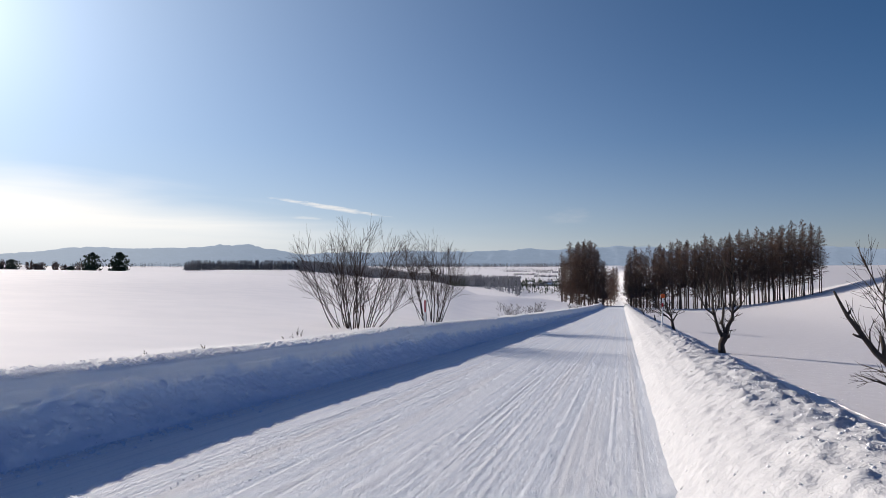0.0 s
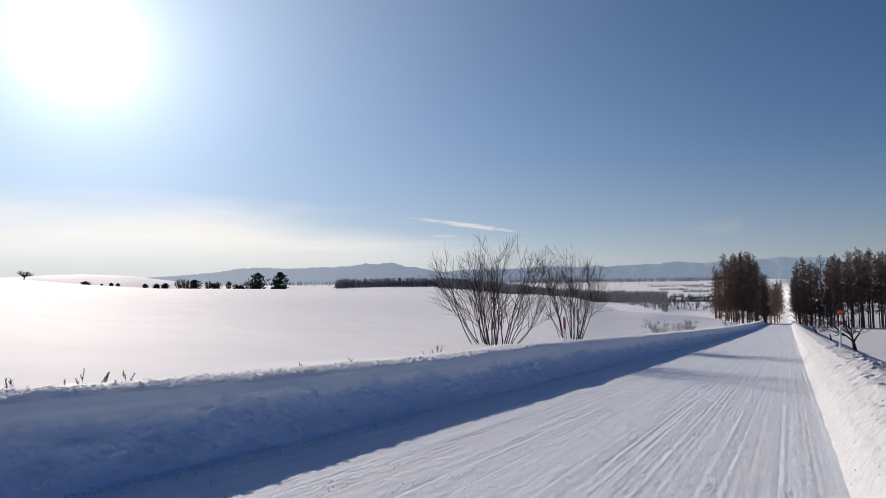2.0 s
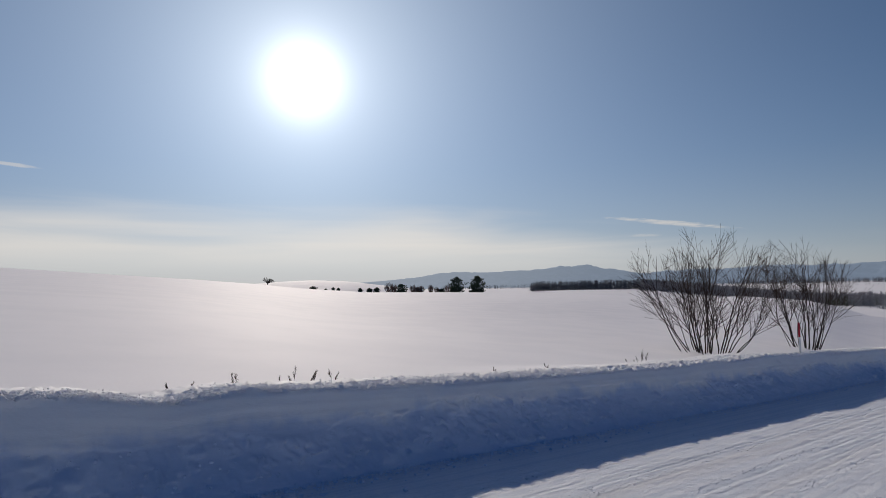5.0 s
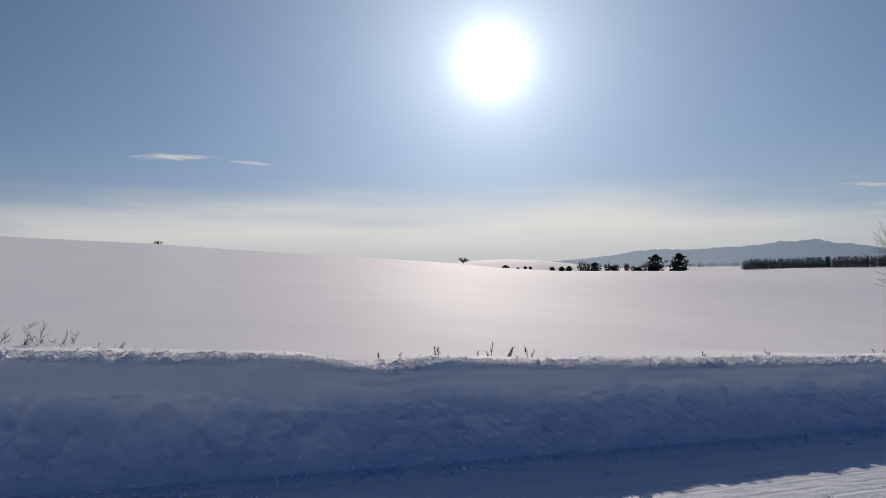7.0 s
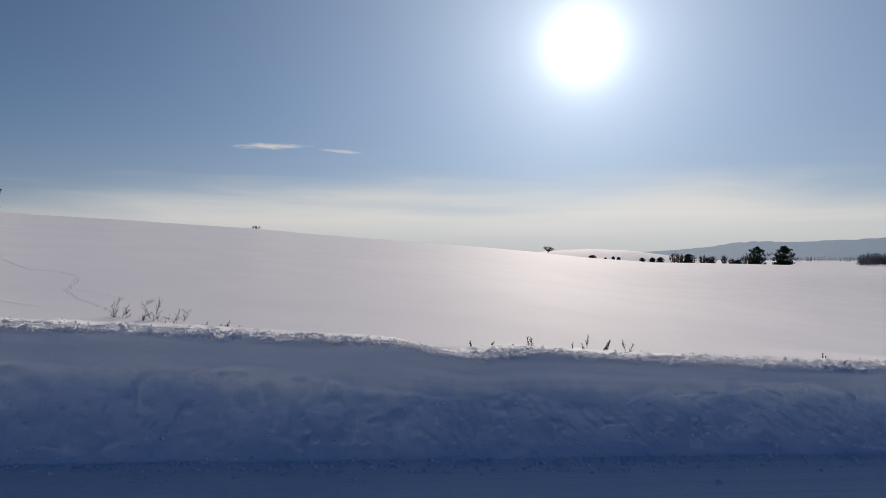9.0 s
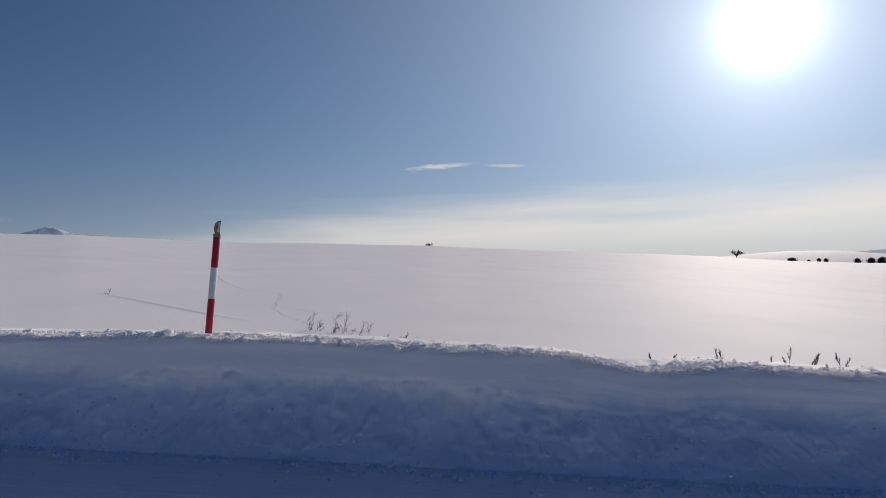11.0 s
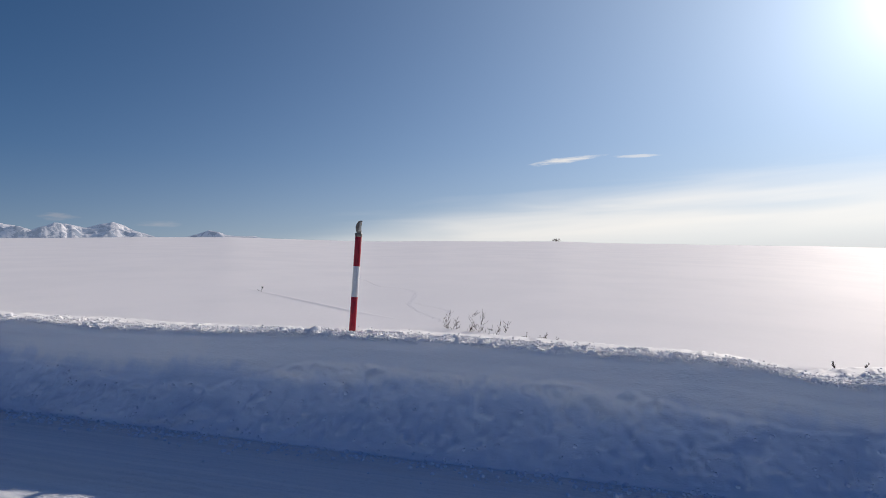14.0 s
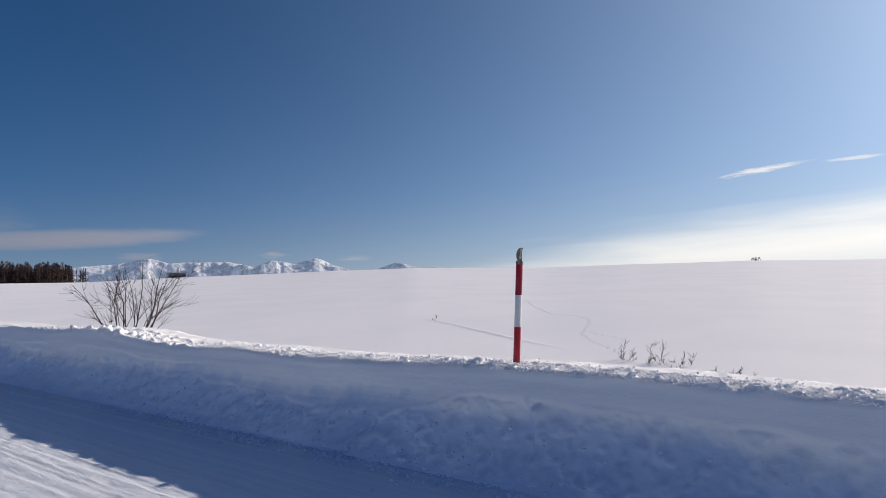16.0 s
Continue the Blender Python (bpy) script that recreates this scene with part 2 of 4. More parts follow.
edge = m.math("ADD", rut.outputs[0], m.math("MULTIPLY_ADD", m.noise(m.scaled(place, 0.0, 0.3, 0.0), 1.0, 2.0), 0.16, -0.08))
tracks = m.math("MAXIMUM", m.ramp(m.math("ABSOLUTE", m.math("SUBTRACT", edge, 0.16)), 0.07, 0.02), m.ramp(m.math("ABSOLUTE", m.math("ADD", edge, 3.62)), 0.06, 0.02))
tone = m.mix(m.math("MULTIPLY", tracks, 0.35), tone, (0.60, 0.605, 0.62, 1))
tone = m.mix(m.math("MULTIPLY", m.ramp(grit, 0.54, 0.68), 0.45), tone, (0.52, 0.55, 0.60, 1))
m.put(shader.inputs["Base Color"], tone)
bump(m, shader, m.math("ADD", m.math("MULTIPLY", lines, 0.5), m.math("MULTIPLY_ADD", grit, 0.9, m.math("MULTIPLY", patch, 0.6))), 0.7, 0.02)

# far hills: forest seen through kilometres of air, a plain backdrop
HILL_FAR, m, shader = material("far_hills", 1.0)
place = m.add("ShaderNodeTexCoord").outputs["Object"]
fleck = m.noise(m.scaled(place, 1, 1, 2.5), 0.012, 6.0, 0.65)
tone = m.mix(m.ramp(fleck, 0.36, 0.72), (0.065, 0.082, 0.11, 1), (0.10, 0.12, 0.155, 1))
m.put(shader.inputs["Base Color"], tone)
# air haze is put in as emission, paler towards the sun
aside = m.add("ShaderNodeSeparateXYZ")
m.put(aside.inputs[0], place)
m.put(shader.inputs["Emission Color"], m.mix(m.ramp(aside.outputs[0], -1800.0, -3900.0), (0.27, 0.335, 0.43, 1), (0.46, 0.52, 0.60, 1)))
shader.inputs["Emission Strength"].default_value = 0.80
shader.inputs["Specular IOR Level"].default_value = 0.0
PEAK_SNOW, m, shader = material("snowy_peaks", 0.9)
place = m.add("ShaderNodeTexCoord").outputs["Object"]
rock = m.noise(m.scaled(place, 1, 1, 0.55), 0.018, 7.0, 0.72, 0.4)
slope = m.add("ShaderNodeSeparateXYZ")
m.put(slope.inputs[0], m.add("ShaderNodeNewGeometry").outputs["Normal"])
bare = m.math("MULTIPLY", m.ramp(rock, 0.45, 0.53), m.ramp(slope.outputs[2], 0.98, 0.80))
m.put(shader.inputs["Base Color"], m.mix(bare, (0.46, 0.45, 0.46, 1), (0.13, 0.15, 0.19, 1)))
# blue of the air in between is painted on as emission
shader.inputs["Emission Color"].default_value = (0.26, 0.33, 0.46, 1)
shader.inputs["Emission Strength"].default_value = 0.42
# the haze of distance is mixed into the two blue-grey wood colours
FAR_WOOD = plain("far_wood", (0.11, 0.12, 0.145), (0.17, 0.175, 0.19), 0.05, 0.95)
FAR_HAZY = plain("far_hazy_wood", (0.17, 0.18, 0.215), (0.25, 0.26, 0.295), 0.05, 0.95)
FAR_BROWN = plain("far_brown_wood", (0.040, 0.027, 0.026), (0.07, 0.045, 0.042), 0.1, 0.95)


# ---- ground shape ----
def vnoise(x, y, seed=0):
    """Smooth value noise in 0..1 on arrays."""
    x, y = np.asarray(x, float), np.asarray(y, float)
    ix, iy = np.floor(x).astype(np.int64), np.floor(y).astype(np.int64)
    fx, fy = x - ix, y - iy
    fx, fy = fx * fx * (3 - 2 * fx), fy * fy * (3 - 2 * fy)

    def h(a, b):
        k = (a * 374761393 + b * 668265263 + seed * 974711) & 0x7FFFFFFF
        k = ((k ^ (k >> 13)) * 1274126177) & 0x7FFFFFFF
        return ((k ^ (k >> 16)) & 0xFFFF) / 65535.0

    return (h(ix, iy) * (1 - fx) + h(ix + 1, iy) * fx) * (1 - fy) + (h(ix, iy + 1) * (1 - fx) + h(ix + 1, iy + 1) * fx) * fy


def fbm(x, y, octaves=4, seed=0, gain=0.5):
    total, amp, norm = 0.0, 1.0, 0.0
    for k in range(octaves):
        total = total + amp * (vnoise(np.asarray(x) * 2**k, np.asarray(y) * 2**k, seed + 17 * k) - 0.5)
        norm, amp = norm + amp, amp * gain
    return total / norm


def step(a, b, x):
    u = np.clip((np.asarray(x, float) - a) / (b - a), 0, 1)
    return u * u * (3 - 2 * u)


ROAD_Y = [-2000, -260, -200, 0, 60, 120, 190, 215, 260, 420, 700, 2000]
ROAD_Z = [15.0, 14.6, 12.0, 0.0, -3.46, -6.62, -9.96, -12.2, -13.4, -9.4, -10.5, 4.0]
CREST_AZ = [0, 4, 6.4, 8, 10.7, 13.5, 15.7, 17.7, 21.9, 30, 36, 46, 57, 63, 68, 73, 82, 90, 95, 106, 113, 121, 126, 134, 147, 155, 170, 180]
CREST_EL = [-3.9, -3.4, -2.96, -2.81, -2.54, -2.33, -1.66, -1.21, -0.8, -0.72, -0.42, -0.07, 0.12, 0.56, 1.12, 1.56, 2.18, 2.70, 3.12, 3.6, 3.75, 4.15, 4.38, 4.38, 4.15, 3.82, 3.75, 3.6]
CREST_FAR = [190, 187, 185, 150, 115, 100, 125, 150, 190, 200, 230, 260, 260, 260, 250, 240, 230, 230, 230, 230, 230, 230, 230, 230, 230, 230, 230, 230]
EYE_Z = 1.6


def road_z(y):
    y = np.asarray(y, float)
    near = -0.06 * y + 0.00004 * np.clip(y, 0, 400) ** 2
    return np.where((y > -200) & (y < 190), near, np.interp(y, ROAD_Y, ROAD_Z))


def softmax(a, b, k=3.0):
    m = np.maximum(a, b)
    return m + k * np.log(np.exp((a - m) / k) + np.exp((b - m) / k)) - k * 0.0


def ground_z(x, y):
    """Height of the snow-covered land."""
    x, y = np.asarray(x, float), np.asarray(y, float)
    dx, dy = x + 0.6, y - 0.4
    r = np.hypot(dx, dy) + 1e-6
    az = np.degrees(np.arctan2(-dx, dy))
    ra = np.radians(np.clip(az, 1.5, 178.5))
    el, far = np.interp(az, CREST_AZ, CREST_EL), np.interp(az, CREST_AZ, CREST_FAR)
    # left side: the field that rises or falls from the bank to its crest
    r0 = np.minimum(6.6 / np.sin(ra), 0.75 * far)
    y0 = 0.4 + r0 * np.cos(ra)
    z0 = road_z(y0) + 0.69 - 0.07 * np.exp(-(((y0 - 7.0) / 5.0) ** 2))
    zc = EYE_Z + far * np.tan(np.radians(el))
    u = (r - r0) / (far - r0)
    hill = z0 + (zc - z0) * (1.12 * np.clip(u, -0.2, 1) - 0.12 * np.clip(u, -0.2, 1) ** 2)
    over = np.clip(r - far, 0, None)
    hill = hill + 0.88 * (zc - z0) / (far - r0) * over - 0.0016 * over**2
    valley = np.interp(r, [200, 300, 420, 700, 1200, 2200, 4900], [-4.6, -3.4, -2.7, -1.35, -0.35, 0.2, 0.38])
    bench = np.interp(r, [200, 300, 600, 900, 1500, 4900], [-4.0, -2.6, -0.5, 0.02, 0.18, 0.38])
    k = step(17, 31, az)
    deg = valley * (1 - k) + bench * k - 1.6 * step(58, 90, az)
    plain_z = EYE_Z + r * np.tan(np.radians(deg)) + 6.0 * fbm(x / 160, y / 160, 3, 5) * step(350, 700, r)
    rise = np.interp(az, [46, 53, 57.4, 59.4, 62.6, 65, 68, 72, 78], [-14, 3.5, 8.3, 10.4, 11.3, 10.6, 9.2, 3.0, -20])
    bell = np.exp(-(((r - 480) / 230) ** 2))
    hump = EYE_Z + (rise + 40) * bell - 40
    left = softmax(softmax(np.maximum(hill, -60), plain_z, 1.2) , hump, 1.0)
    left = np.where(r < 0.8 * far, hill, left)
    left = left + 0.05 * fbm(x / 9, y / 9, 3, 2) + 0.5 * fbm(x / 70, y / 70, 2, 8) * step(20, 90, r)
    # a shallow hollow follows the road behind the bank
    hollow = step(4, 24, y) * step(170, 30, y) * step(-7.4, -9.0, x) * step(-64, -12, x)
    left = left - (0.70 + 0.35 * step(24, 40, y)) * hollow
    # right side: below the road's bank, rising away from it
    away = np.clip(x - 3.0, 0, 70)
    right = road_z(y) - 0.34 - 0.02 * np.minimum(away, 20) + 0.0029 * np.clip(away - 8, 0, None) ** 2 + 0.05 * fbm(x / 7, y / 7, 3, 3)
    deg_r = np.interp(r, [200, 300, 500, 1000, 4900], [-2.4, -1.9, -1.0, -0.2, 0.36])
    k = step(215, 300, r)
    right = right * (1 - k) + (EYE_Z + r * np.tan(np.radians(deg_r))) * k
    under = road_z(y) - 0.45
    side = step(-6.6, -7.3, x)
    z = np.where(x < -6.0, left * side + under * (1 - side), right * step(1.4, 2.4, x) + under * (1 - step(1.4, 2.4, x)))
    beyond = step(420, 700, r)
    return np.where(np.abs(x + 2.5) < 5, z * (1 - beyond) + plain_z * beyond, z)


# ---- building helpers ----
def mesh_of(name, verts, faces, mat, smooth=True):
    me = bpy.data.meshes.new(name)
    me.from_pydata([tuple(v) for v in verts], [], faces)
    me.materials.append(mat)
    if smooth:
        me.polygons.foreach_set("use_smooth", [True] * len(me.polygons))
    me.update()
    return me


def grid_mesh(name, x, y, z, mat, wrap=False):
    """A smooth sheet from 2D arrays of places."""
    rows, cols = x.shape
    me = bpy.data.meshes.new(name)
    i = np.arange(rows * cols).reshape(rows, cols)
    if wrap:
        i = np.concatenate([i, i[:, :1]], 1)
    quads = np.stack([i[:-1, :-1], i[:-1, 1:], i[1:, 1:], i[1:, :-1]], -1).reshape(-1, 4)
    me.vertices.add(rows * cols)
    me.vertices.foreach_set("co", np.stack([x, y, z], -1).astype(np.float32).ravel())
    me.loops.add(quads.size)
    me.loops.foreach_set("vertex_index", quads.ravel().astype(np.int32))
    me.polygons.add(len(quads))
    me.polygons.foreach_set("loop_start", np.arange(0, quads.size, 4, dtype=np.int32))
    me.polygons.foreach_set("use_smooth", [True] * len(quads))
    me.materials.append(mat)
    me.update(calc_edges=True)
    me.validate()
    return me


def empty(name, m, label, category, group="", kind=""):
    ob = new(name)
    ob.empty_display_size = 0.2
    ob.matrix_basis = m
    return tagged(ob, label, category, group, kind)


def part(name, me, parent, label=""):
    ob = new(name, me)
    ob.parent = parent
    if label:
        tagged(ob, label)
    return ob


class Tubes:
    """Gathers tapered tubes into one mesh."""

    def __init__(self):
        self.v, self.f = [], []

    def add(self, points, radii, sides=4, caps=True):
        base = len(self.v)
        points = [Vector(p) for p in points]
        for k, p in enumerate(points):
            ahead = (points[min(k + 1, len(points) - 1)] - points[max(k - 1, 0)]).normalized()
            side = ahead.cross((0, 0, 1) if abs(ahead.z) < 0.9 else (1, 0, 0)).normalized()
            up = side.cross(ahead)
            for s in range(sides):
                a = 2 * math.pi * s / sides
                self.v.append(p + (side * math.cos(a) + up * math.sin(a)) * radii[k])
        for k in range(len(points) - 1):
            for s in range(sides):
                a, b = base + k * sides + s, base + k * sides + (s + 1) % sides
                self.f.append((a, b, b + sides, a + sides))
        if not caps:
            return
        self.f.append(tuple(base + (len(points) - 1) * sides + s for s in range(sides)))
        self.f.append(tuple(base + s for s in reversed(range(sides))))

    def mesh(self, name, mat):
        return mesh_of(name, self.v, self.f, mat)


def turned(rng, v, spread):
    """v turned by a random angle of about spread radians."""
    w = Vector((rng.gauss(0, 1), rng.gauss(0, 1), rng.gauss(0, 1)))
    w = (w - v * w.dot(v)).normalized()
    return (v * math.cos(spread) + w * math.sin(spread)).normalized()


def grow(rng, p, v, length, radius, level, thick, thin, up=0.12, wig=0.16, split=(4, 6), limit=0.02):
    """One bough with its side shoots, in world-free metres."""
    steps = max(3, int(length / 0.22)) if level < 2 else 3
    pts, rad, dirs = [p.copy()], [radius], [v.copy()]
    for k in range(steps):
        v = (turned(rng, v, abs(rng.gauss(0, wig))) + Vector((0, 0, up * 0.3))).normalized()
        p = p + v * (length / steps)
        pts.append(p.copy())
        dirs.append(v.copy())
        rad.append(max(limit * 0.2, radius * (1 - 0.82 * (k + 1) / steps)))
    (thick if level == 0 else thin).add(pts, rad, 5 if level == 0 else 3)
    if level < 2:
        for _ in range(rng.randint(*split)):
            k = rng.randint(max(1, steps // 4), max(1, int(steps * 0.8)))
            w = turned(rng, dirs[k], rng.uniform(0.35, 0.75))
            grow(rng, pts[k], w, length * (1 - 0.45 * k / steps) * rng.uniform(0.36, 0.66), max(limit * 0.28, rad[k] * 0.66), level + 1, thick, thin, up, wig, split, limit)


# ---- the land ----
az_steps = np.concatenate([np.arange(-40, 172, 0.6), np.arange(172, 320, 3.0)])
r_steps = np.concatenate([np.linspace(0.5, 6.0, 8), np.exp(np.linspace(np.log(6.3), np.log(4850), 240))])
rr, aa = np.meshgrid(r_steps, np.radians(az_steps), indexing="ij")
gx, gy = -0.6 - rr * np.sin(aa), 0.4 + rr * np.cos(aa)
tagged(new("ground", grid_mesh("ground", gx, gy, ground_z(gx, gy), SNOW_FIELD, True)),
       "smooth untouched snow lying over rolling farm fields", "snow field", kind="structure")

# ---- the road ----
FOOT_L, RIM_L, FOOT_R = -5.5, -6.05, 0.4
ys = np.concatenate([np.arange(-70, -10, 0.6), np.arange(-10, -1, 0.1), np.arange(-1, 16, 0.068), np.arange(16, 36, 0.12), np.arange(36, 80, 0.5), np.arange(80, 204, 2.0)])
xs = np.concatenate([np.linspace(-6.3, -5.6, 4), np.arange(-5.5, 0.45, 0.022), np.linspace(0.5, 1.3, 4)])
yy, xx = np.meshgrid(ys, xs, indexing="ij")
ribs = 0.008 * fbm(xx * 2.2, yy * 0.03, 2, 33) + 0.010 * fbm(xx * 3, yy * 2.0, 4, 35) + 0.014 * fbm(xx * 10, yy * 6, 3, 36)
ribs = ribs + 0.035 * np.maximum(0, fbm(xx * 13, yy * 9, 2, 37) - 0.10) * step(-0.1, 0.1, fbm(xx * 1.6, yy * 0.25, 2, 38))
rng = random.Random(30)
for k in range(80):
    # a furrow left by a plough's tooth or a tyre, with the snow that it threw up beside it
    off = xx - rng.uniform(-5.3, 0.38) - 0.10 * fbm(yy / 11, 0 * yy, 2, 300 + k) - rng.uniform(-0.004, 0.004) * yy
    wide, deep = rng.uniform(0.010, 0.022), rng.uniform(0.002, 0.007)
    here = step(-0.16, 0.10, fbm(yy / 5, 0 * yy, 3, 400 + k)) * (1 + 2.4 * fbm(yy / 0.22, 0 * yy + k, 2, 39))
    ribs = ribs + deep * here * (0.7 * np.exp(-(((off - 2 * wide) / wide) ** 2)) - np.exp(-((off / wide) ** 2)))
road_zs = road_z(yy) + ribs * step(90, 30, np.abs(yy)) - 0.25 * step(197, 204, yy)
tagged(new("road", grid_mesh("road", xx, yy, road_zs, ROAD_SNOW)), "packed snow road ribbed lengthwise by plough and tyres", "road", kind="structure")


# ---- the ploughed banks ----
def rim_left(y):
    """How far the rim wanders sideways, and its height over the road."""
    side = 0.16 * fbm(y / 2.6, 0 * y, 3, 41) + 0.05 * fbm(y / 0.5, 0 * y, 2, 43) + 0.14 * np.exp(-(((y + 5.2) / 2.4) ** 2)) - 0.15 * np.exp(-(((y - 2.2) / 1.0) ** 2))
    high = 0.86 + 0.10 * fbm(y / 3.1, 0 * y + 9, 3, 45) - 0.11 * np.exp(-(((y - 2.1) / 0.45) ** 2)) + 0.14 * np.exp(-(((y + 10.3) / 1.3) ** 2)) + 0.07 * np.exp(-(((y + 1.5) / 3.5) ** 2)) - 0.07 * np.exp(-(((y - 7.0) / 5.0) ** 2)) + 0.07 * step(-10.8, -12.5, y)
    return side, high


def bank_left(ys, us):
    """Profile by u: 0 to 1 up the face, 1 to 2 over the top to the field."""
    y, u = np.meshgrid(ys, us, indexing="ij")
    side, high = rim_left(y)
    face, top = np.clip(u, 0, 1), np.clip(u - 1, 0, 1)
    # a heap of spilt snow at the foot, a steep cut over it, a smoother slope to the rim
    lean = np.interp(face, [0, 0.10, 0.30, 0.50, 0.60, 0.80, 0.93, 1.0], [-0.12, 0.12, 0.46, 0.70, 0.77, 0.84, 0.92, 1.0])
    x = FOOT_L + (RIM_L + side - FOOT_L) * lean - 1.7 * top
    on_face = step(0.02, 0.10, face) * step(1.0, 0.9, face)
    lip = 0.55 + 0.62 * fbm(y / 2.3, 0 * y, 3, 57) + 0.14 * fbm(y / 0.5, 0 * y, 2, 56)
    above = face - lip
    strong = 0.35 + 0.65 * step(-0.16, 0.12, fbm(y / 1.9, 0 * y + 3, 2, 58))
    out = 0.04 * strong * step(-0.05, 0.02, above) * np.exp(-np.clip(above, 0, None) / 0.22)
    second = face - 0.76 - 0.24 * fbm(y / 1.5, 0 * y + 6, 3, 60)
    out = out + 0.03 * step(0.0, 0.2, fbm(y / 1.1, 0 * y + 8, 2, 62)) * step(-0.03, 0.015, second) * np.exp(-np.clip(second, 0, None) / 0.12)
    low = step(0.03, -0.06, above) * (0.55 + 0.45 * step(-7, -2, y))
    out = out + 0.12 * fbm(y / 1.0, face * 1.7, 3, 51) + 0.010 * fbm(y / 1.8, face * 15, 3, 54) * (1 - low)
    out = out + low * (0.19 * fbm(y / 0.42, face * 2.4, 3, 53, 0.6) + 0.30 * np.maximum(0, fbm(y / 0.14, face * 6.5, 2, 55) - 0.03))
    out = out + low * (0.30 + 0.70 * step(0.5, 0.2, face)) * 0.24 * step(-9, -5, y) * np.maximum(0, fbm(y / 0.06, face * 14, 2, 52) - 0.05)
    x = x + out * on_face
    # frozen crust of small lumps over the rim
    crust = step(0.93, 1.0, face) * step(0.95, 0.5, top) * (1 + 0.25 * step(4, 8, y))
    grain = 0.055 * fbm(y / 0.13, top * 14 + face * 2, 3, 61, 0.65) + 0.10 * np.maximum(0, fbm(y / 0.075, top * 24 + face * 5 + y * 3, 2, 64) - 0.04)
    z = road_z(y) + high * face - 0.09 * top - 0.5 * step(0.72, 1.0, top) + crust * (grain - 0.018) + 0.02 * on_face * low * fbm(y / 0.2, face * 6, 2, 63)
    return x + 0.25 * crust * grain * (top == 0), y, z - 0.04 * (u == 0)


def bank_right(ys, us):
    y, u = np.meshgrid(ys, us, indexing="ij")
    side = 0.14 * fbm(y / 2.4, 0 * y, 3, 71)
    high = 0.74 + 0.10 * fbm(y / 2.2, 0 * y + 5, 3, 73)
    x = FOOT_R - 0.02 + 2.9 * u + side * step(0.0, 0.3, u)
    h = high * np.interp(u, [0, 0.08, 0.16, 0.26, 0.36, 0.44, 0.54, 0.68, 0.85, 1.0], [-0.05, 0.38, 0.66, 0.90, 1.0, 1.0, 0.76, 0.18, -0.42, -0.8])
    crown = np.exp(-(((u - 0.40) / 0.13) ** 2))
    lumps = 0.10 * fbm(y / 0.8, u * 4, 3, 75) + 0.075 * fbm(y / 0.25, u * 11, 3, 77) + 0.14 * np.maximum(0, fbm(y / 0.13, u * 21, 2, 78) - 0.05) * 0.7 + (0.05 + 0.09 * crown) * np.maximum(0, fbm(y / 0.10, u * 28, 3, 79)) - 0.10 * np.maximum(0, fbm(y / 0.22, u * 10, 2, 81) - 0.14)
    z = road_z(y) + h + lumps * step(0.0, 0.1, u)
    return x + 0.4 * lumps, y, z


near_y = np.concatenate([np.arange(-13.0, -6.0, 0.03), np.arange(-6.0, 9.0, 0.022), np.arange(9.0, 27.0, 0.045)])
us = np.concatenate([np.linspace(0, 1, 74), np.linspace(1.010, 1.4, 40), np.linspace(1.43, 2.0, 12)])
bank_ys = np.concatenate([np.arange(-70, -13, 0.4), near_y, np.arange(27, 80, 0.25), np.arange(80, 200, 1.0)])
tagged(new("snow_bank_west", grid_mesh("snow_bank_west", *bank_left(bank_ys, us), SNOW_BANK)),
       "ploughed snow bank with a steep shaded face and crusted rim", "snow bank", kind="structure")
bank_ys = np.concatenate([np.arange(-70, 1, 0.5), np.arange(1, 20, 0.035), np.arange(20, 40, 0.09), np.arange(40, 80, 0.25), np.arange(80, 200, 1.0)])
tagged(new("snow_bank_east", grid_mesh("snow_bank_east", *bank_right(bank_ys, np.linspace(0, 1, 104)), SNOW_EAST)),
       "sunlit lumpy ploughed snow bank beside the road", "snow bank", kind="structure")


def pebble(rng):
    """A small uneven lump: twelve corners of an icosahedron, jittered."""
    g = 0.618
    base = [(0, 1, g), (0, -1, g), (0, 1, -g), (0, -1, -g), (1, g, 0), (-1, g, 0), (1, -g, 0), (-1, -g, 0), (g, 0, 1), (-g, 0, 1), (g, 0, -1), (-g, 0, -1)]
    return np.array([np.array(p) * rng.uniform(0.65, 1.1) for p in base])


LUMP_FACES = [(0, 8, 4), (0, 4, 5), (0, 5, 9), (0, 9, 8), (8, 9, 1), (8, 1, 6), (8, 6, 4), (4, 6, 10), (4, 10, 2), (4, 2, 5), (5, 2, 11), (5, 11, 7), (5, 7, 9), (9, 7, 1), (1, 7, 3), (1, 3, 6), (6, 3, 10), (10, 3, 11), (10, 11, 2), (7, 11, 3)]


